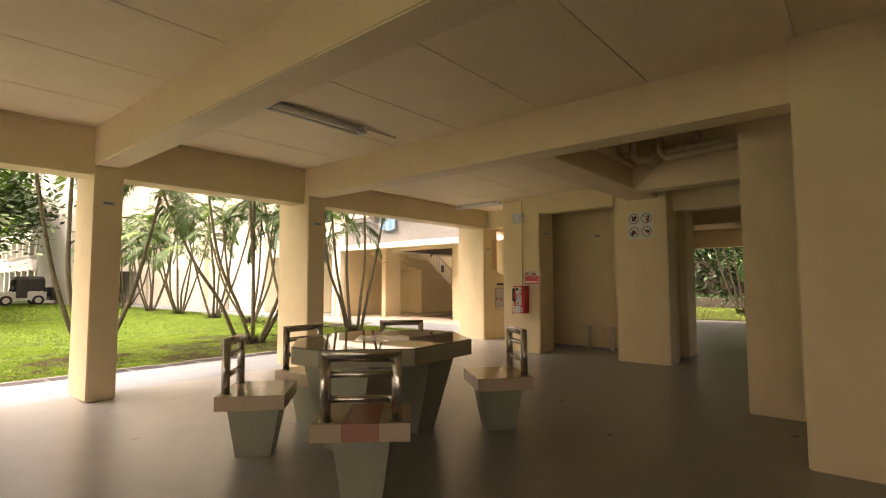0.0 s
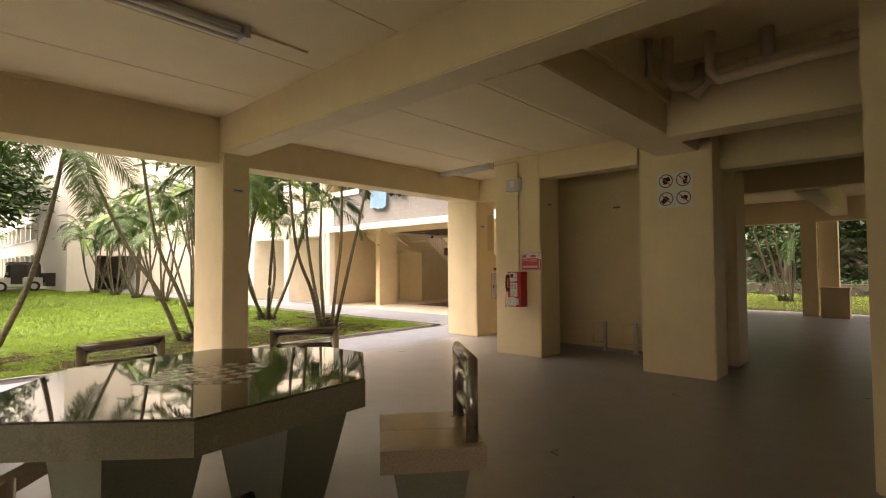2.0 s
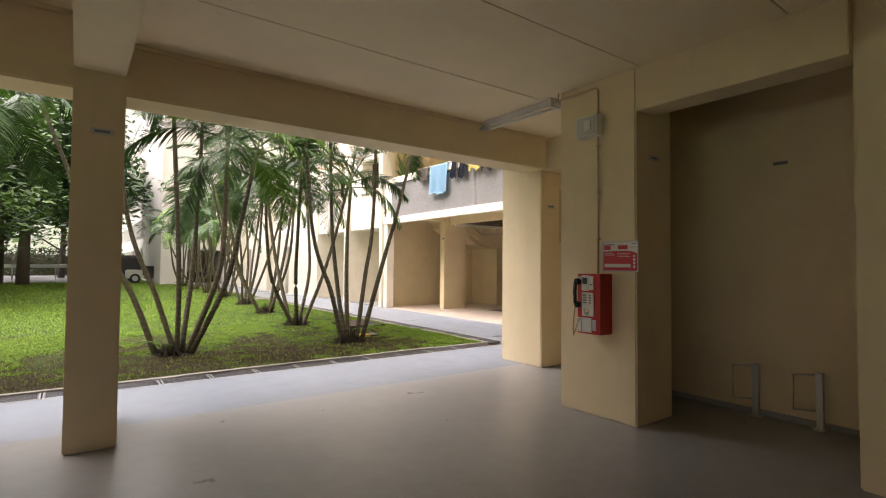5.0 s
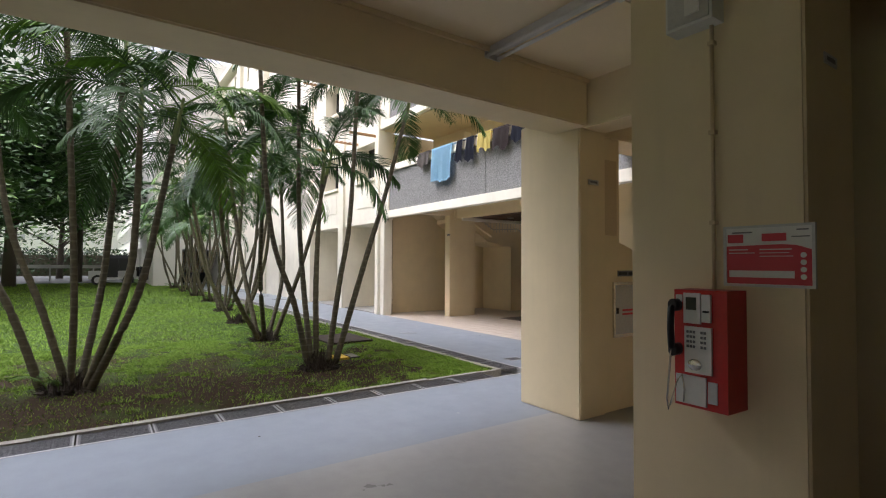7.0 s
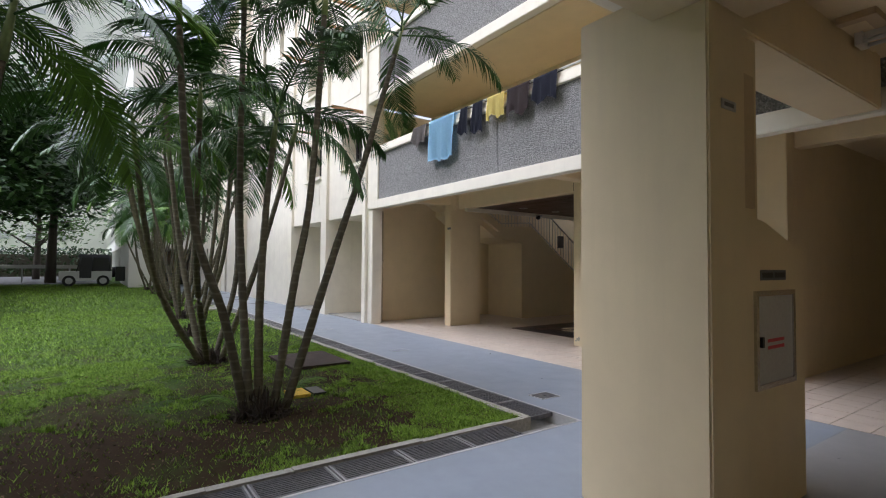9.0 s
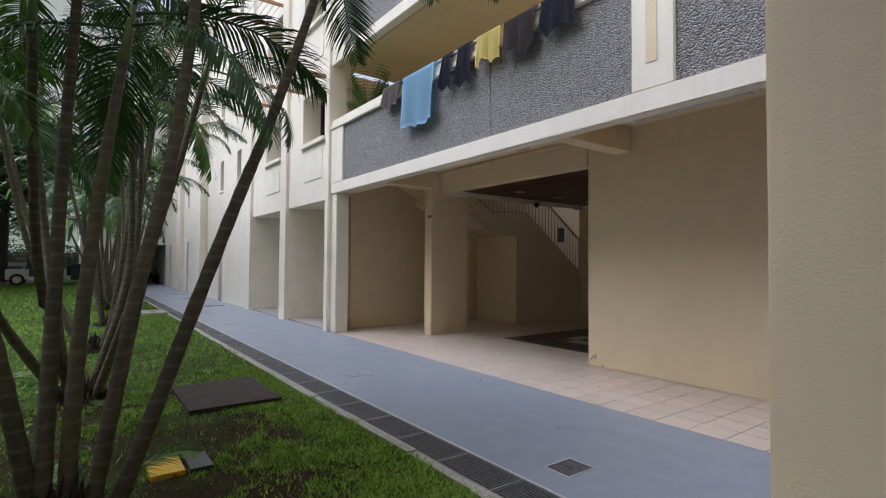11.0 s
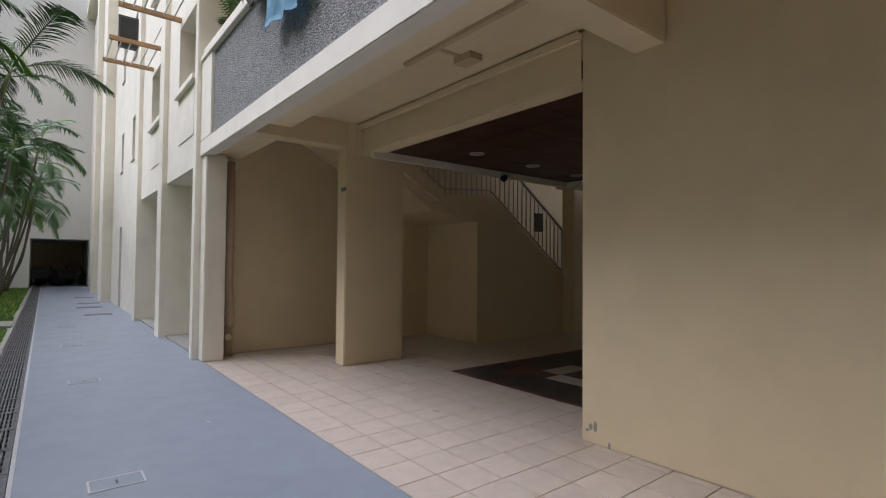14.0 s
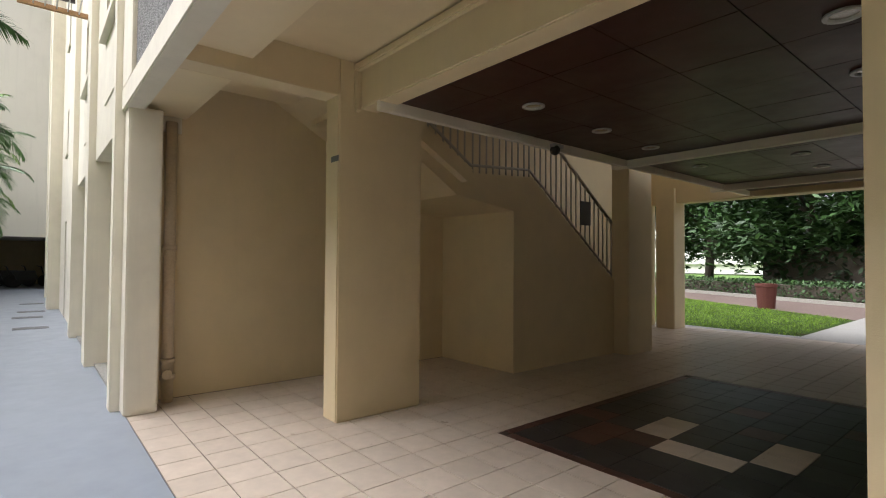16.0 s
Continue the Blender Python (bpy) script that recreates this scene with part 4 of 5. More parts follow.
for x, y, r, lab in ((-17.03, 13.86, 0.055, "cream painted rainwater pipe in the bay corner"), (-16.95, 23.05, 0.06, "cream painted rainwater pipe by the garden column")):
    dp = thing("downpipe", lab, "pipe", "downpipes", (x, y, 0))
    bm = bmesh.new()
    tube(bm, [(0, 0, 0), (0, 0, 2.78)], r, 14)
    part("pipe", bm, PIPE, dp)
    for z in (0.22, 0.38, 1.5):
        bm = bmesh.new()
        tube(bm, [(0, 0, z), (0, 0, z + 0.05)], r + 0.014, 14)
        part("collar", bm, PIPE, dp)
    bm = bmesh.new()
    tube(bm, [(0, 0, 0.28), (0.09, -0.02, 0.28)], r * 0.8, 12)
    part("access_cap", bm, PIPE, dp)
for pts in ([(-11.9, 15.035, 3.18), (-11.6, 15.035, 3.18), (-11.5, 15.035, 3.18)], [(-15.3, 14.14, 3.18), (-11.9, 14.14, 3.18), (-11.45, 14.14, 3.18)]):
    c = thing("conduit", "thin cream conduit run under the corridor", "conduit", "conduits", (0, 0, 0))
    bm = bmesh.new()
    tube(bm, pts, 0.014, 8)
    part("run", bm, CREAM_METAL, c)

strip = thing("conduit", "thin cream trunking and junction box under the corridor edge", "conduit", "conduits", (0, 0, 0))
box_part("run", (-12.85, -11.46, 14.03, 14.075, 2.95, 2.979), CREAM_METAL, strip, bevel=0.004)
box_part("run", (-12.85, -12.81, 14.075, 14.6, 3.165, 3.199), CREAM_METAL, strip, bevel=0.004)
box_part("junction_box", (-12.9, -12.68, 14.6, 14.74, 3.12, 3.199), CREAM_METAL, strip, bevel=0.008)

# ---- gratings, covers ----
def grating_mesh(length, width):
    bm = bmesh.new()
    for d in ((0, 0.018), (width - 0.018, width)):
        bx(bm, 0.004, length - 0.004, d[0], d[1], -0.035, 0)
    for d in ((0.004, 0.02), (length - 0.02, length - 0.004)):
        bx(bm, d[0], d[1], 0, width, -0.036, 0.001)
    n = 11
    for i in range(1, n):
        y = width * i / n
        bx(bm, 0.02, length - 0.02, y - 0.007, y + 0.007, -0.03, -0.002)
    k = int(length / 0.13)
    for i in range(1, k):
        x = length * i / k
        bx(bm, x - 0.004, x + 0.004, 0.018, width - 0.018, -0.024, -0.004)
    return mesh("grating", bm, GRATING)


DULL = material("dull_steel", (0.34, 0.34, 0.34), 0.55, 0.3, grain=0.15)


def divider_mesh(width, bars):
    bm = bmesh.new()
    for d in bars:
        bx(bm, d, d + 0.013, 0, width, -0.05, 0.002)
    return mesh("drain_divider", bm, DULL)


DV = divider_mesh(0.30, (-0.021, 0.007))
DV1 = divider_mesh(0.30, (-0.0065,))


GR = grating_mesh(0.529, 0.30)
PITCH = 0.557
for i in range(38):
    y = 10.42 - PITCH * i
    tagged(part("drain_grating", GR, None, m=pose(-8.9, y + 0.014, 0, 0, 0, 90)), "dark steel drain grating in the walkway edge", "grating", "drain gratings")
    tagged(part("drain_divider", DV, None, m=pose(-8.9, y, 0, 0, 0, 90)), "pair of pale steel bars between drain gratings", "divider", "drain dividers")
for i in range(64):
    x = -9.2 - PITCH * (i + 1)
    tagged(part("drain_grating", GR, None, m=pose(x + 0.014, 11.335, 0)), "dark steel drain grating in the walkway edge", "grating", "drain gratings")
    tagged(part("drain_divider", DV1, None, m=pose(x, 11.335, 0)), "thin steel bar between drain gratings", "divider", "drain dividers")


def cover(x, y, w, l, mat, label, rim=PALE):
    c = thing("floor_cover", label, "cover", "floor covers", (x, y, 0))
    box_part("lid", (-l / 2, l / 2, -w / 2, w / 2, -0.02, 0.003), mat, c)
    for d in ((-l / 2 - 0.012, l / 2 + 0.012, -w / 2 - 0.012, -w / 2), (-l / 2 - 0.012, l / 2 + 0.012, w / 2, w / 2 + 0.012), (-l / 2 - 0.012, -l / 2, -w / 2, w / 2), (l / 2, l / 2 + 0.012, -w / 2, w / 2)):
        box_part("rim", (*d, -0.02, 0.005), rim, c)
    box_part("lift_slot", (-0.03, 0.03, -0.006, 0.006, 0.003, 0.005), BLACK, c)


for x in (-13.13, -16.34, -19.3, -22.1):
    cover(x, 12.16, 0.27, 0.17, FLOOR_BLUE, "small painted floor cover with a thin steel rim")
for x, y in ((-24.5, 12.85), (-26.9, 12.8), (-28.5, 12.88), (-31.4, 12.9)):
    cover(x, y, 0.55, 0.35, GRATING, "dark metal floor cover in the walkway", GRATING)
cover(-9.70, 12.03, 0.25, 0.2, GRATING, "small dark metal floor cover in the walkway")
plate = thing("metal_plate", "large dark rusty metal plate lying on the grass", "plate", at=(-13.0, 10.55, 0.0))
bm = bmesh.new()
bx(bm, -0.55, 0.55, -0.42, 0.42, 0.01, 0.045)
RUST = material("rusty_plate", (0.055, 0.042, 0.036), 0.7, grain=0.3, grain_scale=10, stain=0.8, stain_scale=3, tone=(0.10, 0.05, 0.03), bump=0.3, spec=0.15)
part("sheet", bm, RUST, plate, bevel=0.006)
box_part("block", (-0.15, 0.15, -0.1, 0.1, 0, 0.035), YELLOW_PAINT, thing("painted_block", "yellow and black painted block in the soil", "block", at=(-11.23, 9.78, 0)), bevel=0.008)
box_part("block", (-0.15, 0.15, -0.07, 0.07, 0, 0.033), BLACK, thing("painted_block", "black painted block beside the yellow one", "block", at=(-11.22, 9.98, 0)), bevel=0.008)
lid = thing("access_slab", "pale concrete lid with two slots in the lawn", "cover", at=(-22.9, 11.0, 0))
box_part("slab", (-0.5, 0.5, -0.3, 0.3, 0, 0.05), CONCRETE, lid, bevel=0.008)
for s in (-0.2, 0.2):
    box_part("slot", (s - 0.08, s + 0.08, -0.08, 0.08, 0.05, 0.053), BLACK, lid)

# ---- laundry and racks ----
def rack(x0, x1, z):
    r = thing("laundry_rack", "wooden laundry rack folded out above a window", "rack", "laundry racks", (0, 0, 0))
    for x in (x0, x1):
        box_part("arm", (x - 0.03, x + 0.03, FY - 0.85, FY + 0.02, z - 0.035, z + 0.035), RACK_WOOD, r, bevel=0.006)
    for i in range(6):
        bm = bmesh.new()
        yy = FY - 0.80 + i * 0.14
        tube(bm, [(x0, yy, z), (x1, yy, z)], 0.011, 6)
        part("rod", bm, WHITE, r)


for k in range(3):
    rack(-18.5, -17.2, 5.27 + SH * k)
    rack(-21.2, -19.95, 5.27 + SH * k)
wing = thing("window_shutter", "dark window casement standing open", "window", at=(-23.9, FY + 0.05, 6.55))
box_part("frame", (-0.03, 0.03, -0.42, 0, 0, 0.8), DARK_FRAME, wing)
box_part("pane", (0.031, 0.034, -0.38, -0.04, 0.05, 0.75), DARK_GLASS, wing)


def cloth(name, label, cat, mat, x0, x1, z0, z1, seed, over=0.12, ragged=0.03, taper=0.0):
    """Washing folded over the rail, front flap in soft folds."""
    r = random.Random(seed)
    bm = bmesh.new()
    nx, nz = 18, 14
    ph, a = r.uniform(0, 6), r.uniform(0.018, 0.03)
    grid = []
    for j in range(nz + 5):
        row = []
        for i in range(nx + 1):
            u, v = i / nx, min(j, nz) / nz
            x = x0 + (x1 - x0) * (u + taper * v * (0.5 - u))
            hem = ragged * math.sin(u * 9 + ph) + ragged * 0.5 * math.sin(u * 23)
            z = z0 + hem * (1 - v) + (z1 - z0) * v
            yy = -0.05 - a * (1 - v) * (1.5 + math.sin(u * 14 + ph) + 0.5 * math.sin(u * 31 + v * 4))
            if j > nz:
                k = j - nz
                yy, z = -0.05 + k * 0.06, z1 + 0.02 * math.sin(k / 4 * math.pi) - (0.2 if k == 4 else 0)
            row.append(bm.verts.new((x, FY + yy, z)))
        grid.append(row)
    for p, q in zip(grid, grid[1:]):
        for i in range(nx):
            f = bm.faces.new((p[i], p[i + 1], q[i + 1], q[i]))
            f.smooth = True
    bmesh.ops.solidify(bm, geom=bm.faces[:], thickness=0.006)
    ob = part(name, bm, mat)
    tagged(ob, label, cat, "washing on the corridor parapet")


ZT = 4.30
cloth("rag", "crumpled grey rag hanging over the parapet", "laundry", GREY_CLOTH, -14.72, -14.2, 3.92, ZT, 1, ragged=0.06)
cloth("towel", "pale blue bath towel hanging over the parapet", "towel", BLUE_CLOTH, -14.1, -13.25, 3.46, ZT, 2, ragged=0.03)
cloth("shorts", "dark navy shorts hanging over the parapet", "laundry", DARK_CLOTH, -13.08, -12.82, 3.80, ZT, 3, taper=0.2)
cloth("trousers", "dark navy trousers hanging over the parapet", "laundry", DARK_CLOTH, -12.72, -12.4, 3.76, ZT, 4, taper=0.15)
cloth("shirt", "yellow shirt hanging over the parapet", "laundry", YELLOW_CLOTH, -12.3, -11.86, 3.92, ZT, 5, ragged=0.05)
cloth("shirt", "dark brown shirt hanging over the parapet", "laundry", BROWN_CLOTH, -11.80, -11.28, 3.84, ZT, 6, ragged=0.05)
cloth("shirt", "dark navy shirt hanging over the parapet", "laundry", DARK_CLOTH, -11.20, -10.72, 3.90, ZT, 7, ragged=0.04)
pole = thing("laundry_pole", "white laundry pole lying along the parapet", "pole", at=(0, 0, 0))
bm = bmesh.new()
tube(bm, [(-14.8, FY + 0.02, 4.31), (-10.2, FY + 0.02, 4.31)], 0.018, 8)
part("pole", bm, WHITE, pole)

# ---- plants ----
def leaf_strip(bm, base, tip, width, droop, n=3, fold=0.0):
    """A narrow pointed leaf of n segments that sags at its tip."""
    base, tip = Vector(base), Vector(tip)
    d = tip - base
    s = d.cross(Vector((0, 0, 1)))
    s = s.normalized() if s.length > 1e-6 else Vector((1, 0, 0))
    prev = None
    for i in range(n + 1):
        k = i / n
        c = base + d * k - Vector((0, 0, droop * k * k))
        w = width * (0.55 + 1.4 * k - 1.9 * k * k) if i < n else 0.0
        row = (bm.verts.new(c - s * w), bm.verts.new(c + s * w)) if w > 0 else (bm.verts.new(c),)
        if prev:
            bm.faces.new((prev[0], prev[1], *row[::-1]))
        prev = row


def frond_mesh(seed, length, mat, pairs=38, leaflet=0.45):
    """A feather palm leaf along +x that rises and arches over."""
    r = random.Random(seed)
    bm = bmesh.new()
    rise, sag = r.uniform(0.45, 0.75), r.uniform(0.95, 1.4)
    line = [Vector((length * k * (1 - 0.18 * k), 0.03 * math.sin(4 * k), length * (rise * k - sag * 0.55 * k * k))) for k in [i / 12 for i in range(13)]]
    tube(bm, line, 0.014, 5, 0.003, caps=False)
    for i in range(pairs):
        k = 0.16 + 0.83 * i / (pairs - 1)
        q = k * 12
        a, b = line[int(min(q, 11))], line[int(min(q, 11)) + 1]
        p = a.lerp(b, q - int(min(q, 11)))
        t = (b - a).normalized()
        ll = leaflet * math.sin(math.pi * (0.16 + 0.78 * k)) * r.uniform(0.88, 1.08)
        for s in (-1, 1):
            if r.random() < 0.04:
                continue
            side = Vector((0, s, 0))
            d = (t * (0.55 + 0.4 * k) + side * 0.85 + Vector((0, 0, 0.28 + r.uniform(-0.12, 0.12)))).normalized()
            leaf_strip(bm, p, p + d * ll, 0.0145, ll * r.uniform(0.4, 0.75), 3)
    return mesh("frond", bm, mat)


FRONDS = [frond_mesh(i, 1.65 + 0.14 * (i % 3), FROND if i != 3 else FROND_LIGHT) for i in range(6)]


def smooth_line(ctrl, n):
    """Points along a smooth curve through the control points."""
    p = [Vector(c) for c in ctrl]
    p = [p[0] * 2 - p[1]] + p + [p[-1] * 2 - p[-2]]
    out = []
    for i in range(n + 1):
        q = (len(p) - 3) * i / n
        k = min(int(q), len(p) - 4)
        u = q - k
        a, b, c, d = p[k:k + 4]
        out.append(0.5 * (2 * b + (c - a) * u + (2 * a - 5 * b + 4 * c - d) * u * u + (3 * b - a - 3 * c + d) * u ** 3))
    return out


def palm_clump(x, y, seed, label, lines=None, stems=6, height=4.6, spread=1.1, leafy=8):
    """Slender stems fanning out of one root mass, each with a crown of feather leaves."""
    r = random.Random(seed)
    c = thing("palm_clump", label, "palm", "palms along the walkway", (x, y, 0))
    bm = bmesh.new()
    for i in range(280):
        a, d = r.uniform(0, 6.3), 0.27 * math.sqrt(r.random())
        h = r.uniform(0.05, 0.30) * (1.05 - (d / 0.28) ** 1.5)
        p, b = Vector((d * math.cos(a), d * math.sin(a), 0)), r.uniform(0, 6.3)
        q = Vector((math.cos(b), math.sin(b), 0)) * r.uniform(0.0, 0.1)
        tube(bm, [p - q * 0.5, p + Vector((0, 0, h * 0.6)), p + q + Vector((0, 0, h))], r.uniform(0.006, 0.024), 4, 0.004, caps=False)
    part("root_mass", bm, ROOT, c, "dark fibrous root mass")
    if lines is None:
        lines = []
        for i in range(stems):
            a = 2 * math.pi * (i + r.uniform(-0.35, 0.35)) / stems
            h, out = height * r.uniform(0.62, 1.08), spread * r.uniform(0.45, 1.15)
            d, k = Vector((math.cos(a), math.sin(a), 0)), r.uniform(0.35, 0.6)
            side = Vector((-d.y, d.x, 0)) * r.uniform(-0.2, 0.2)
            lines.append([d * 0.16, d * (0.16 + out * k) + side + Vector((0, 0, h * 0.36)), d * (0.16 + out * (0.5 + k * 0.6)) + side * 0.6 + Vector((0, 0, h * 0.7)), d * (0.16 + out) + Vector((0, 0, h))])
    for ctrl in lines:
        line = smooth_line(ctrl, 32)
        bm = bmesh.new()
        tube(bm, line, r.uniform(0.039, 0.048), 9, r.uniform(0.026, 0.032))
        for q, v in enumerate(bm.verts):
            if (q // 9) % 2:
                ctr = line[min(q // 9, 32)]
                v.co = ctr + (v.co - ctr) * 1.09
        part("stem", bm, STEM, c)
        top, t = line[-1], (line[-1] - line[-2]).normalized()
        bm = bmesh.new()
        tube(bm, [top - t * 0.05, top + t * 0.2, top + t * 0.5], 0.04, 9, 0.016)
        part("crown_shaft", bm, STEM_GREEN, c)
        n = r.randint(leafy - 1, leafy + 1)
        a0 = r.uniform(0, 6)
        for j in range(n):
            az = a0 + 2.4 * j
            lift = -34 + 80 * (j / n) ** 1.2 + r.uniform(-8, 8)
            m = Matrix.Translation(top + t * (0.2 + 0.28 * j / n)) @ Euler((0, 0, az)).to_matrix().to_4x4() @ Euler((r.uniform(-0.4, 0.4), radians(-lift), 0)).to_matrix().to_4x4() @ Matrix.Scale(r.uniform(0.75, 1.12), 4)
            part("frond", FRONDS[r.randrange(6)], None, c, m=m)
    for i in range(4 if y < 20 else 12):
        a = r.uniform(0, 6)
        m = Matrix.Translation((0.2 * math.cos(a), 0.2 * math.sin(a), 0.05)) @ Euler((0, radians(-38), a)).to_matrix().to_4x4() @ Matrix.Scale(r.uniform(0.2, 0.36), 4)
        part("frond", FRONDS[3], None, c, m=m)


LABEL = "clump of slender feather palms with ringed brown stems"
ROOT = material("palm_root", (0.045, 0.032, 0.022), 0.95, grain=0.5, grain_scale=40, bump=1.0, bump_scale=60)
palm_clump(-10.7, 9.25, 3, LABEL, [
    [(0.05, 0.2, 0), (-0.15, 0.8, 1.62), (-0.28, 1.16, 2.54), (-0.5, 1.7, 4.1)],
    [(0.04, 0.1, 0), (-0.02, 0.3, 1.2), (-0.12, 0.5, 2.2), (-0.45, 0.75, 4.3)],
    [(-0.02, -0.1, 0), (-0.45, -0.08, 1.1), (-0.8, -0.05, 2.3), (-1.2, 0.05, 4.5)],
    [(-0.1, -0.12, 0), (-0.2, -0.3, 0.9), (-0.42, -0.6, 2.1), (-0.6, -0.75, 4.8)],
    [(-0.1, 0.0, 0), (-0.3, 0.05, 1.0), (-0.5, 0.15, 2.0), (-0.62, 0.25, 2.75)]])
palm_clump(-11.05, 6.4, 8, LABEL, [
    [(-0.17, -0.25, 0), (-0.4, -0.6, 1.0), (-0.75, -1.1, 2.0), (-1.2, -1.75, 3.8)],
    [(0.0, 0.0, 0), (-0.17, -0.26, 0.9), (-0.45, -0.64, 2.1), (-0.7, -0.9, 4.3)],
    [(0.02, 0.02, 0), (0.02, 0.03, 1.2), (-0.03, -0.05, 3.0), (-0.1, -0.12, 4.4)],
    [(0.1, 0.15, 0), (0.38, 0.52, 1.2), (0.42, 0.6, 2.0), (0.42, 0.62, 3.1)],
    [(0.14, 0.2, 0), (0.44, 0.63, 1.1), (0.56, 0.82, 2.1), (0.66, 0.95, 2.9)],
    [(-0.1, 0.1, 0), (-0.5, 0.3, 1.2), (-0.7, 0.4, 2.4), (-0.9, 0.5, 4.2)]])
palm_clump(-10.85, 3.1, 12, LABEL, stems=4, spread=0.9)
palm_clump(-13.75, 9.33, 5, LABEL, stems=5, height=4.3, leafy=7)
palm_clump(-16.9, 9.55, 6, LABEL, stems=5, height=4.2, leafy=7)
palm_clump(-20.4, 9.9, 7, LABEL, stems=6, height=4.3, leafy=7)
palm_clump(-24.6, 10.2, 9, LABEL, stems=7, height=4.2)
palm_clump(-28.4, 10.3, 10, LABEL, stems=7, height=4.4)
palm_clump(-32.5, 10.4, 11, LABEL, stems=7, height=4.4)
palm_clump(-36.6, 10.4, 13, LABEL, stems=6, height=4.4)
palm_clump(-4.0, 25.9, 14, "clump of pale-stemmed palms behind the block", [
    [(-0.15, -0.1, 0), (-0.55, -0.3, 1.3), (-0.85, -0.5, 2.6), (-1.0, -0.6, 4.2)],
    [(-0.1, 0, 0), (-0.3, -0.2, 1.3), (-0.55, -0.3, 2.6), (-0.7, -0.4, 4.4)],
    [(0, 0.1, 0), (-0.1, 0, 1.3), (-0.25, -0.1, 2.6), (-0.3, -0.1, 4.6)],
    [(0.15, 0, 0), (0.2, 0.1, 1.3), (0.2, 0.1, 2.6), (0.25, 0.1, 4.0)],
    [(0.2, 0.1, 0), (0.3, 0.2, 1.0), (0.3, 0.2, 1.7), (0.3, 0.2, 2.2)]])


def tree(x, y, h, spread, seed, mat, leaves, label, low=0.35):
    r = random.Random(seed)
    t = thing("tree", label, "tree", "garden trees", (x, y, 0))
    bm = bmesh.new()
    tube(bm, [(0, 0, 0), (0.1, 0.05, h * 0.2), (0.05, 0.12, h * 0.45), (0.2, 0, h * 0.7)], h * 0.028, 10, h * 0.012)
    tips = []
    for i in range(9):
        a, z0 = i * 2.4 + r.uniform(-0.3, 0.3), h * r.uniform(low, 0.65)
        e = Vector((spread * 0.75 * math.cos(a), spread * 0.75 * math.sin(a), z0 + h * r.uniform(0.08, 0.28)))
        s = Vector((0.06, 0.08, z0))
        tube(bm, [s, s.lerp(e, 0.5) + Vector((0, 0, 0.25)), e], h * 0.010, 6, h * 0.003)
        tips += [e, s.lerp(e, 0.6)]
    part("trunk", bm, BARK, t)
    tips += [Vector((r.uniform(-0.4, 0.4) * spread, r.uniform(-0.4, 0.4) * spread, h * r.uniform(0.7, 0.95))) for _ in range(8)]
    verts, faces = [], []
    for i in range(leaves):
        c = r.choice(tips)
        p = c + Vector((r.gauss(0, 1), r.gauss(0, 1), r.gauss(0, 0.55))) * spread * 0.2
        d = Vector((r.uniform(-1, 1), r.uniform(-1, 1), r.uniform(-0.5, 0.5))).normalized() * r.uniform(0.10, 0.19) * (h / 7)
        w = d.cross(Vector((r.uniform(-1, 1), r.uniform(-1, 1), 1))).normalized() * d.length * 0.4
        k = len(verts)
        verts += [p - d, p + w, p + d, p - w]
        faces.append((k, k + 1, k + 2, k + 3))
    me = bpy.data.meshes.new("crown")
    me.from_pydata(verts, [], faces)
    me.materials.append(mat)
    tagged(part("crown", me, None, t), "", "", "", "stuff")


for x, y, h, s, sd, mt, n in ((-43, 2.4, 13, 6.5, 61, LEAF, 16000), (-36, -0.5, 12, 5.5, 62, LEAF, 12000), (-50, 5.5, 12, 5, 65, LEAF, 9000), (-24, 1.5, 8, 3.5, 63, LEAF_LIGHT, 4500), (-45, 1.0, 12, 5.5, 66, LEAF, 15000)):
    tree(x, y, h, s, sd, mt, n, "leafy garden tree with an open green crown", 0.2)
DT = "leafy garden tree with a dark spreading crown"
for x, y, h, s, sd, mt, n in ((-30, 1.0, 9, 4.2, 21, LEAF, 5000), (-36, -2.5, 9, 4, 22, LEAF_LIGHT, 4500), (-46, -3, 10, 5, 23, LEAF, 5000), (-60, 4, 10, 5, 24, LEAF_LIGHT, 4000), (-56, -9, 11, 6, 25, LEAF, 4000), (-25, -6, 10, 5, 26, LEAF, 4500),
                              (-23.5, 42, 9, 4.2, 31, LEAF, 12000), (-18.2, 39.5, 9, 4.4, 32, LEAF, 15000), (-14.0, 38.5, 9, 4.2, 33, LEAF, 14000), (-28, 47, 9, 5, 34, LEAF, 9000), (-20, 47, 9, 4.5, 39, LEAF, 9000), (-7, 38, 8, 4.5, 35, LEAF, 9000), (-2.5, 36, 8, 4.5, 36, LEAF, 6000), (2, 38, 8, 4.5, 37, LEAF, 4000), (-5, 33, 7, 3.5, 38, LEAF, 4500)):
    tree(x, y, h, s, sd, mt, n, DT, 0.15 if y > 20 else 0.2)


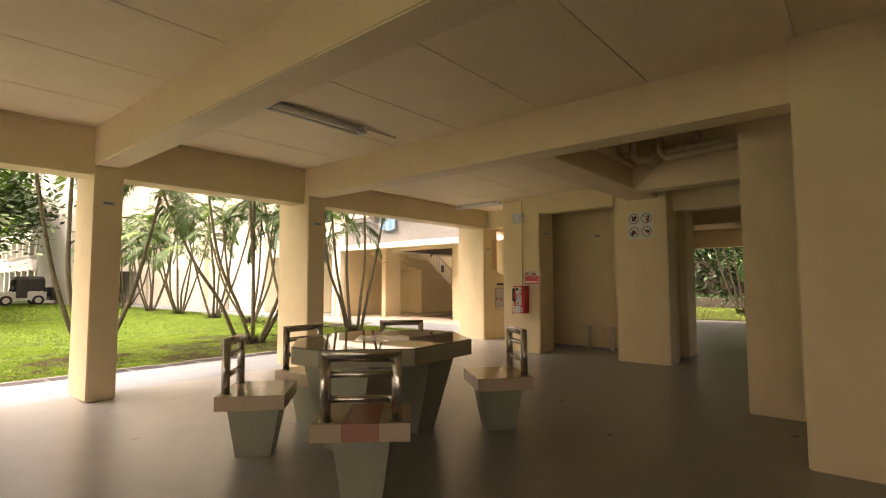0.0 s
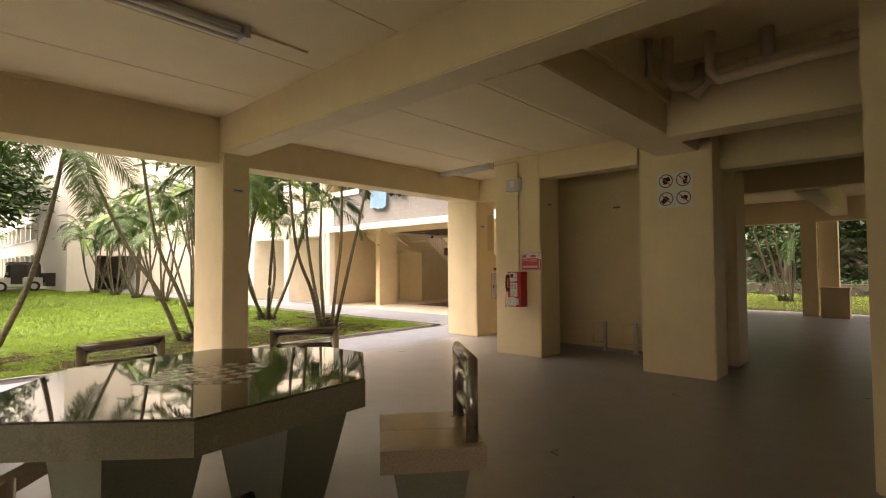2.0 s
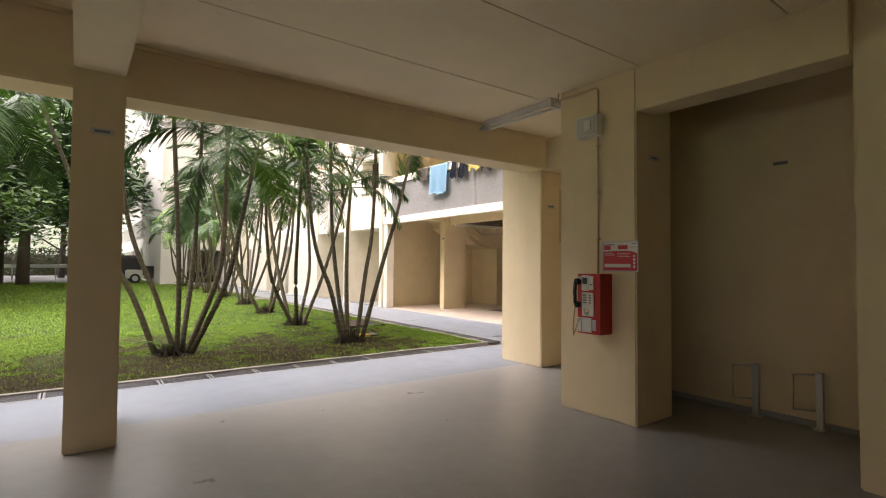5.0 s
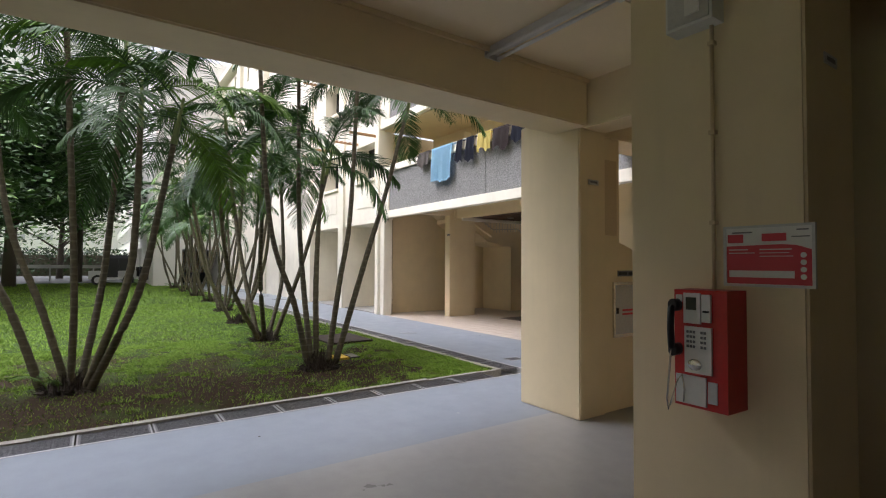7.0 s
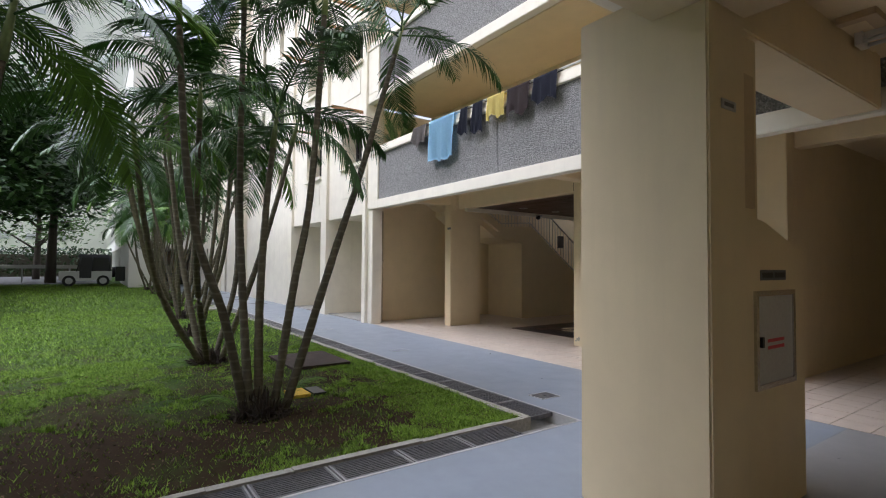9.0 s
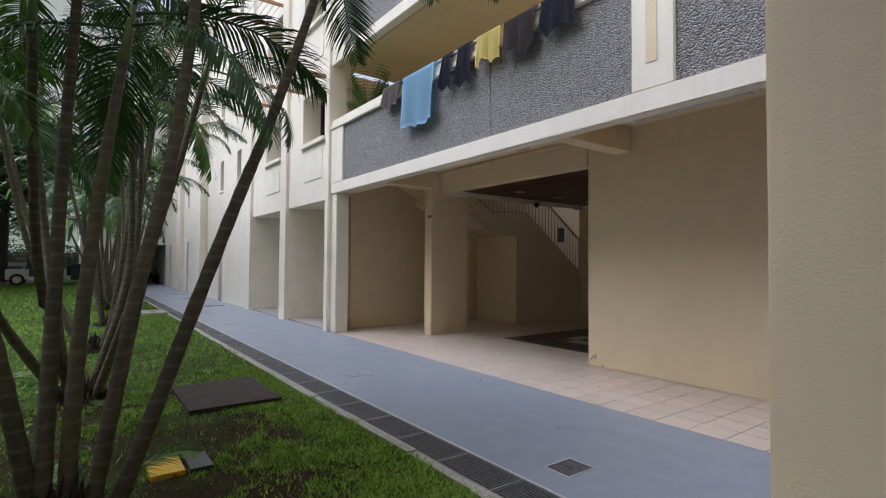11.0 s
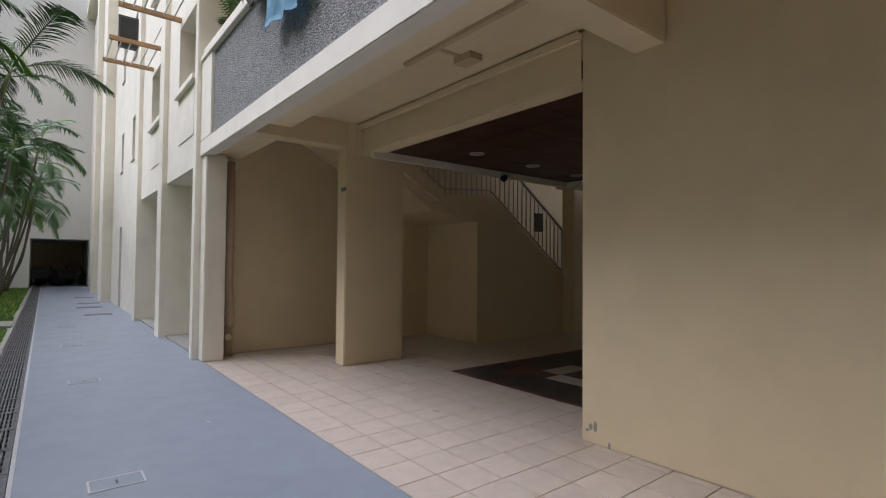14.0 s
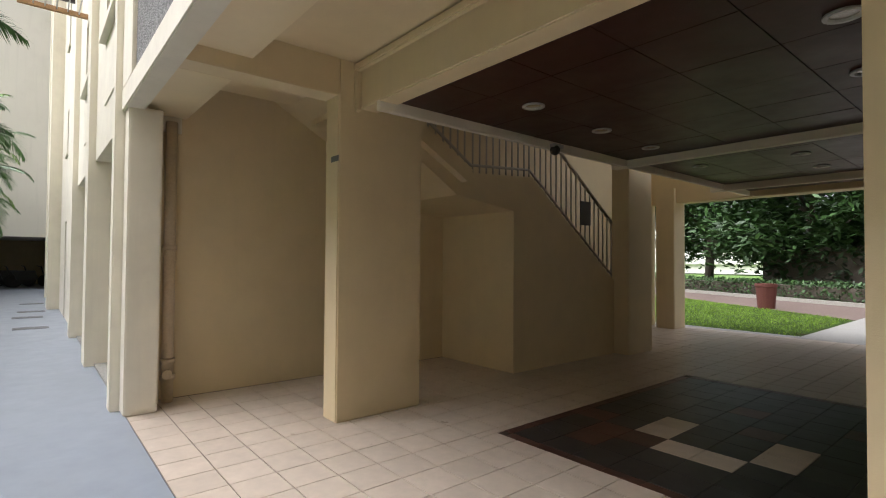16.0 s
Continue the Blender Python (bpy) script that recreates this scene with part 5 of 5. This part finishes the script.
def hedge(x0, x1, y, h, w, seed, n):
    r = random.Random(seed)
    t = thing("hedge", "low clipped dark green hedge along the lawn" if h < 1 else "tall dense shrubs behind the lawn, leaves darkened for shade", "hedge", "", (0, 0, 0))
    box_part("woody_core", (x0 + 0.1, x1 - 0.1, y - w * 0.3, y + w * 0.3, -0.1, h * 0.75), BARK, t)
    verts, faces = [], []
    for i in range(n):
        p = Vector((r.uniform(x0, x1), y + r.uniform(-w / 2, w / 2), r.uniform(0.02, h)))
        d = Vector((r.uniform(-1, 1), r.uniform(-1, 1), r.uniform(-0.6, 1))).normalized() * r.uniform(0.05, 0.1) * (1 if h < 1 else 2.5)
        s = d.cross(Vector((0.3, r.uniform(-1, 1), 1))).normalized() * d.length * 0.45
        k = len(verts)
        verts += [p - d, p + s, p + d, p - s]
        faces.append((k, k + 1, k + 2, k + 3))
    me = bpy.data.meshes.new("foliage")
    me.from_pydata(verts, [], faces)
    me.materials.append(LEAF if h < 1 else LEAF_SHADED)
    tagged(part("foliage", me, None, t), "", "", "", "stuff")
    return t


hedge(-9, 6, 31.5, 0.7, 1.0, 41, 5000)
hedge(-12, 11, 0, 0.75, 1.1, 42, 12000).matrix_world = pose(-19.1, 36.3, 0, 0, 0, -26)
hedge(-2, 12, 0, 2.8, 2.6, 44, 6500).matrix_world = pose(-18.0, 39.5, 0, 0, 0, -26)
bm = bmesh.new()
prism(bm, [(-30, 39.2), (-20.6, 32.9), (-14.2, 28.6), (-12.4, 27.4), (-12.4, 32.6), (-30, 41.2)], -0.14, -0.012)
tagged(part("pavement_garden", bm, material("brown_paving", (0.16, 0.115, 0.095), 0.85, grain=0.3, grain_scale=14, stain=0.5, stain_scale=1.5)), "brown paved garden path below the hedge", "pavement", "", "structure")
bm = bmesh.new()
bx(bm, -12, 11, -0.75, -0.6, -0.1, 0.12)
tagged(part("garden_kerb", bm, KERB, m=pose(-19.1, 36.3, 0, 0, 0, -26)), "pale concrete kerb below the hedge", "kerb", "", "structure")
carpark = thing("car_park_building", "pale far car park building behind the garden", "building", at=(0, 0, 0))
box_part("wall", (-70, 30, 80, 90, 0, 6), WHITE_WALL, carpark)
for k in range(2):
    box_part("parapet", (-70, 30, 79.6, 80, 1.2 + 2.8 * k, 2.4 + 2.8 * k), WHITE_WALL, carpark)
hedge(-8, 8, 34.0, 3.6, 2.0, 43, 14000)
hedge(-16, 12, 0, 3.0, 3.0, 45, 9000).matrix_world = pose(-74, 0, 0, 0, 0, 90)
pot = thing("planter", "large terracotta planter on the garden lawn", "planter", at=(-17.1, 30.7, -0.02))
pot.scale = (0.62, 0.62, 0.8)
bm = bmesh.new()
prof = [(0.0, 0.0), (0.38, 0.0), (0.47, 0.85), (0.5, 0.87), (0.5, 0.98), (0.43, 0.98), (0.41, 0.85)]
rows = [[bm.verts.new((r * math.cos(2 * math.pi * i / 20), r * math.sin(2 * math.pi * i / 20), z)) for i in range(20)] for r, z in prof[1:]]
bm.faces.new(rows[0][::-1])
for p, q in zip(rows, rows[1:]):
    for i in range(20):
        bm.faces.new((p[i], p[(i + 1) % 20], q[(i + 1) % 20], q[i]))
bm.faces.new(rows[-1])
part("pot", bm, POT, pot)
fern = thing("corridor_plant", "leafy green potted plant on the corridor parapet", "plant", at=(-15.9, FY + 0.25, 4.1))
r = random.Random(77)
for i in range(26):
    a = r.uniform(0, 6.3)
    bm = bmesh.new()
    e = Vector((0.5 * math.cos(a), 0.28 * math.sin(a), r.uniform(0.35, 0.95)))
    tube(bm, [(0, 0, 0), tuple(e * 0.5 + Vector((0, 0, 0.12))), tuple(e)], 0.006, 4, 0.002)
    for k in range(12):
        p = e * (0.35 + 0.65 * k / 11)
        for s in (-1, 1):
            leaf_strip(bm, p, p + Vector((-e.y * s * 0.4 + e.x * 0.12, e.x * s * 0.4, -0.02)).normalized() * 0.15, 0.02, 0.03, 2)
    part("leaf_spray", bm, LEAF_LIGHT, fern)
bm = bmesh.new()
tube(bm, [(0, 0, -0.4), (0, 0, 0.02)], 0.12, 14, 0.16)
part("pot", bm, POT, fern)

# ---- vehicle, motorcycles ----
def bmesh_box(*d):
    bm = bmesh.new()
    bx(bm, *d)
    return bm


car = thing("utility_vehicle", "small white and black open-framed utility truck on the road", "vehicle", at=(-44, 7.6, 0), rz=180)
bm = bmesh.new()
bx(bm, -0.75, 0.75, -1.3, 1.35, 0.35, 0.9)
part("body", bm, VEHICLE_WHITE, car, bevel=0.08)
bm = bmesh.new()
prism(bm, [(-0.7, -1.2), (0.7, -1.2), (0.7, 0.5), (-0.7, 0.5)], 1.75, 1.95, [(-0.6, -1.1), (0.6, -1.1), (0.6, 0.4), (-0.6, 0.4)])
part("hood", bm, VEHICLE_BLACK, car, "black fabric hood", bevel=0.06)
for sx in (-0.68, 0.68):
    for yy in (-1.15, -0.3, 0.5):
        bm = bmesh.new()
        tube(bm, [(sx, yy, 0.9), (sx, yy - (0.25 if yy > 0 else 0), 1.8)], 0.035, 8)
        part("hood_bar", bm, VEHICLE_BLACK, car)
    for yy in (-0.85, 0.85):
        w = new("wheel")
        w.parent = car
        w.matrix_local = pose(sx * 1.05, yy, 0.33)
        bm = bmesh.new()
        tube(bm, [(-0.1, 0, 0), (0.1, 0, 0)], 0.33, 22)
        part("tyre", bm, RUBBER, w)
        bm = bmesh.new()
        tube(bm, [(-0.11, 0, 0), (0.11, 0, 0)], 0.19, 18)
        part("rim", bm, PALE, w)
box_part("cab_back", (-0.66, 0.66, -1.22, -1.18, 0.95, 1.7), VEHICLE_BLACK, car)
for sx in (-0.67, 0.67):
    box_part("side_curtain", (sx - 0.015, sx + 0.015, -1.15, 0.36, 0.95, 1.76), VEHICLE_BLACK, car)
    # black plate on the body stands in for the shaded door opening
    box_part("door_opening", (sx * 1.13 - 0.01, sx * 1.13 + 0.01, -0.25, 0.35, 0.5, 0.97), VEHICLE_BLACK, car)
box_part("windscreen", (-0.6, 0.6, 0.42, 0.45, 0.95, 1.72), DARK_GLASS, car)
bm = bmesh.new()
tube(bm, [(0, -1.32, 0.85), (0, -1.5, 0.85)], 0.33, 22)
part("spare_wheel", bm, RUBBER, car)
part("rear_load", mesh("rear_load", bmesh_box(-0.7, 0.7, -2.3, -1.5, 0.3, 1.2), VEHICLE_BLACK), None, car)
structure("road", [(-70, -48, -60, 8.4, -0.12, 0.006)], ASPHALT, "grey estate road beyond the lawn", "road", 0)
canopy = thing("shelter", "low white walkway shelter beside the road", "shelter", at=(-52, 2.5, 0))
box_part("roof", (-0.6, 0.6, -4.5, 4.5, 1.0, 1.25), VEHICLE_WHITE, canopy)
for yy in (-4, -1.3, 1.3, 4):
    box_part("post", (-0.05, 0.05, yy - 0.05, yy + 0.05, 0, 1.0), PALE, canopy)
tower = thing("tower_block", "pale high-rise block far behind the trees", "building", at=(-115, -12, 0))
box_part("wall", (-8, 8, -26, 26, 0, 46), WHITE_WALL, tower)
wb_ = bmesh.new()
bx(wb_, 8.0, 8.15, -0.8, 0.8, 0, 0.9)
wm_ = mesh("window", wb_, PALE)
for k in range(14):
    for j in range(12):
        part("window", wm_, None, tower, m=pose(0, -23 + j * 3.5, 2 + k * 3))
for i in range(3):
    mc = thing("motorcycle", "dark parked motorcycle in the shaded opening", "motorcycle", "parked motorcycles", (-43 - 0.9 * (i % 2), 11.6 + 0.65 * i, 0), 8 * i)
    for yy in (-0.6, 0.6):
        bm = bmesh.new()
        tube(bm, [(-0.05, yy, 0.3), (0.05, yy, 0.3)], 0.3, 20)
        part("wheel", bm, RUBBER, mc)
    bm = bmesh.new()
    prism(bm, [(-0.12, -0.55), (0.12, -0.55), (0.14, 0.3), (-0.14, 0.3)], 0.35, 0.8, [(-0.1, -0.7), (0.1, -0.7), (0.1, 0.15), (-0.1, 0.15)])
    part("body", bm, VEHICLE_BLACK, mc, bevel=0.04)
    bm = bmesh.new()
    tube(bm, [(-0.32, 0.35, 1.02), (0, 0.42, 0.98), (0.32, 0.35, 1.02)], 0.016, 6)
    tube(bm, [(0, 0.42, 0.98), (0, 0.62, 0.3)], 0.03, 6)
    part("handlebar", bm, BLACK, mc)
bin_ = thing("litter_bin", "cream box bin by the passage end", "bin", at=(-1.9, 19.4, 0))
bm = bmesh.new()
bx(bm, -0.3, 0.3, -0.25, 0.25, 0, 0.75)
part("body", bm, CREAM_METAL, bin_, bevel=0.03)
box_part("lid", (-0.32, 0.32, -0.27, 0.27, 0.75, 0.82), CREAM_METAL, bin_, bevel=0.02)

# ---- grass ----
def grass(name, x0, x1, y0, y1, n, h, seed, label, bare=None):
    r = random.Random(seed)
    verts, faces = [], []
    while len(faces) < n:
        x, y = r.uniform(x0, x1), r.uniform(y0, y1)
        if bare and bare(x, y) > r.random():
            continue
        a, hh = r.uniform(0, 6.3), h * r.uniform(0.4, 1.3) * (1.0 + 0.9 * noise.noise(Vector((x * 3.5, y * 3.5, 0.0))))
        lx, ly = hh * 0.8 * math.cos(a), hh * 0.8 * math.sin(a)
        w = 0.004 + 0.05 * h
        sx, sy = -math.sin(a) * w, math.cos(a) * w
        k = len(verts)
        verts += [(x - sx, y - sy, -0.005), (x + sx, y + sy, -0.005), (x + lx, y + ly, hh * 0.75)]
        faces.append((k, k + 1, k + 2))
    me = bpy.data.meshes.new(name)
    me.from_pydata(verts, [], faces)
    me.materials.append(GRASS)
    tagged(part(name, me, None), label, "grass", "", "stuff")


BLOBS = [(-10.6, 9.3, 1.0, 0.75), (-10.2, 7.9, 1.0, 1.3), (-10.6, 6.3, 1.3, 1.3), (-11.6, 8.0, 1.0, 0.6), (-10.2, 10.1, 0.6, 0.4), (-12.2, 8.9, 0.6, 0.35), (-12.6, 6.7, 0.8, 0.7), (-10.2, 4.4, 0.8, 1.1), (-13.75, 9.3, 0.75, 0.5), (-16.9, 9.5, 0.7, 0.5), (-20.4, 9.85, 0.7, 0.5), (-11.0, 3.0, 0.9, 1.0), (-14.6, 10.4, 0.45, 0.3), (-18.6, 10.5, 0.5, 0.25), (-12.2, 10.2, 0.5, 0.3)]


def bare_near(x, y):
    """How bare the lawn is: worn ground near the palms and along the drain."""
    n = noise.noise(Vector((x * 0.9, y * 0.9, 3.0))) + 0.8 * noise.noise(Vector((x * 3.1, y * 3.1, 1.0))) + 0.6 * noise.noise(Vector((x * 9.0, y * 9.0, 5.0)))
    d = min(math.hypot((x - c[0]) / c[2], (y - c[1]) / c[3]) for c in BLOBS)
    return min(0.97, max(0.0, 1.65 - 0.7 * d + 1.1 * n, 0.15 + 0.7 * n))


grass("grass", -14.5, -9.27, 0.5, 11.27, 260000, 0.034, 51, "short green lawn grass with worn brown patches", lambda x, y: max(bare_near(x, y), 0.8 * (-12.3 - x) / 2.2, 0.8 * (2.7 - y) / 2.2))
grass("grass", -24, -14.5, -2, 11.27, 100000, 0.05, 52, "short green lawn grass beyond the palms", lambda x, y: 0.6 * bare_near(x, y))
grass("grass", -46, -24, -10, 11.27, 75000, 0.09, 53, "short green lawn grass far across the courtyard")
grass("grass", -24, -9.3, -14, 0.5, 30000, 0.055, 54, "short green lawn grass at the near side")
grass("grass", -26, -14.6, 24.3, 33, 34000, 0.05, 55, "short green lawn grass behind the block", lambda x, y: 2.0 if y > 32.8 - (x + 20.6) * 0.67 else 0.0)
grass("grass", -8.4, 6, 20.9, 31, 30000, 0.06, 56, "short green lawn grass past the passage")
rl = random.Random(9)
verts, faces = [], []
for i in range(3600):
    x, y = rl.uniform(-13.5, -9.4), rl.uniform(3.5, 11.1)
    a, s = rl.uniform(0, 6.3), rl.uniform(0.005, 0.024)
    k = len(verts)
    c, q = math.cos(a) * s, math.sin(a) * s
    verts += [(x - c, y - q, 0.02), (x - q * 0.4, y + c * 0.4, 0.028), (x + c, y + q, 0.022), (x + q * 0.4, y - c * 0.4, 0.026)]
    faces.append((k, k + 1, k + 2, k + 3))
me = bpy.data.meshes.new("leaf_litter")
me.from_pydata(verts, [], faces)
me.materials.append(material("dry_leaf", (0.11, 0.07, 0.035), 0.8, island=0.9))
tagged(part("leaf_litter", me, None), "dry brown leaves scattered over the lawn edge", "leaves", "", "stuff")

# ---- chips in the wall corner, specks on the floors ----
chip = thing("wall_chip", "small chipped patches low on the cream wall corner", "damage", at=(-11.78, 15.05, 0.12))
for dx, dz, w, h in ((0.0, 0.0, 0.016, 0.03), (0.04, 0.01, 0.02, 0.045), (-0.03, -0.03, 0.02, 0.012), (0.16, -0.1, 0.012, 0.03)):
    bm = bmesh.new()
    bmesh.ops.create_icosphere(bm, subdivisions=1, radius=1, matrix=Matrix.LocRotScale((dx, 0, dz), None, (w, 0.004, h)))
    part("chip", bm, CONCRETE, chip)
rs = random.Random(71)
PAPER = material("pale_scrap", (0.6, 0.58, 0.5), 0.8)
DRY = material("dark_dry_leaf", (0.035, 0.028, 0.02), 0.8)
for x, y in ((-7.0, 6.2), (-8.3, 7.8), (-6.8, 7.1), (-8.1, 4.2), (-7.9, 9.6), (-10.3, 12.6), (-12.0, 13.2), (-9.2, 14.3), (-11.0, 14.1), (-5.9, 7.9), (-4.0, 6.4), (-2.1, 5.2), (-8.5, 12.3), (-14.0, 12.9), (-3.2, 7.8)):
    bm = bmesh.new()
    a = rs.uniform(0, 6)
    leaf_strip(bm, (0, 0, 0.004), (0.04 * math.cos(a), 0.04 * math.sin(a), 0.012), 0.012, 0.004, 3)
    tagged(part("fallen_leaf", bm, PAPER if rs.random() < 0.3 else DRY, None, m=pose(x, y, 0.001)), "small dry leaf fallen on the floor", "leaf", "fallen leaves")

# ---- floor tiles of the lobby ----
T = 0.30


def tile_mesh(mat):
    bm = bmesh.new()
    g = 0.0038
    bx(bm, g, T - g, g, T - g, -0.02, 0.0)
    bmesh.ops.bevel(bm, geom=[e for e in bm.edges if all(v.co.z > -0.001 for v in e.verts)], offset=0.0015, segments=1, affect='EDGES')
    return mesh("tile", bm, mat)


TM = tile_mesh(TILE)
tiling = tagged(new("tiled_floor"), "beige square floor tiles with dark joints", "floor", "", "structure")
FX0, FX1, FY0, FY1, RIM, FT = -14.36, -11.86, 15.78, 19.15, 0.09, 0.29
PALE_SPOTS = {(2, 3), (2, 4), (3, 2), (4, 2), (5, 3), (5, 4)}
RED_SPOTS = {(1, 1), (1, 2), (2, 2), (0, 3), (4, 5), (6, 7), (3, 7)}
rest = bmesh.new()
rt = random.Random(4)
JG = 0.0038
for i in range(-1, 47):
    for j in range(35):
        x0, y0 = -17.14 + i * T + 0.3, 13.475 + j * T
        x1, y1 = x0 + T, y0 + T
        if x1 > -4.92 or (x0 > -8.4 and y0 > 19.6):
            continue
        if x0 < FX1 and x1 > FX0 and y0 < FY1 and y1 > FY0:
            # cut to what lies outside the field
            if x0 < FX0:
                if y0 < FY0:
                    bx(rest, FX0 + JG, x1 - JG, y0 + JG, FY0 - JG, -0.02, 0.0)
                x1 = FX0
            elif y0 < FY0:
                y1 = FY0
            elif y1 > FY1:
                y0 = FY1
            else:
                continue
        elif x0 < -9.9 and y0 < 15.6:
            part("tile", TM, None, tiling, m=pose(x0, y0, rt.uniform(-0.0006, 0.0006)))
            continue
        if min(x1 - x0, y1 - y0) > 0.02:
            bx(rest, x0 + JG, x1 - JG, y0 + JG, y1 - JG, -0.02, rt.uniform(-0.0006, 0.0006))
tagged(part("far_tiles", rest, TILE, tiling), "", "", "", "stuff")


def inlay_mesh(w, l, mat):
    bm = bmesh.new()
    bx(bm, 0.002, w - 0.002, 0.002, l - 0.002, -0.02, 0.0)
    bmesh.ops.bevel(bm, geom=[e for e in bm.edges if all(v.co.z > -0.001 for v in e.verts)], offset=0.0015, segments=1, affect='EDGES')
    return mesh("tile", bm, mat)


F_DARK, F_PALE, F_RED = (inlay_mesh(FT, FT, m) for m in (DARK_TILE, TILE, BROWN_TILE))
RIM_X, RIM_Y = inlay_mesh(FT, RIM, BROWN_TILE), inlay_mesh(RIM, FT, BROWN_TILE)
for k in range(8):
    for y in (FY0, FY1 - RIM):
        part("tile", RIM_X, None, tiling, m=pose(FX0 + RIM + k * FT, y, 0))
for k in range(11):
    part("tile", RIM_Y, None, tiling, m=pose(FX0, FY0 + RIM + k * FT, 0))
for i in range(8):
    for j in range(11):
        me = F_PALE if (i, j) in PALE_SPOTS else F_RED if (i, j) in RED_SPOTS else F_DARK
        part("tile", me, None, tiling, m=pose(FX0 + RIM + i * FT, FY0 + RIM + j * FT, rt.uniform(-0.0006, 0.0006)))
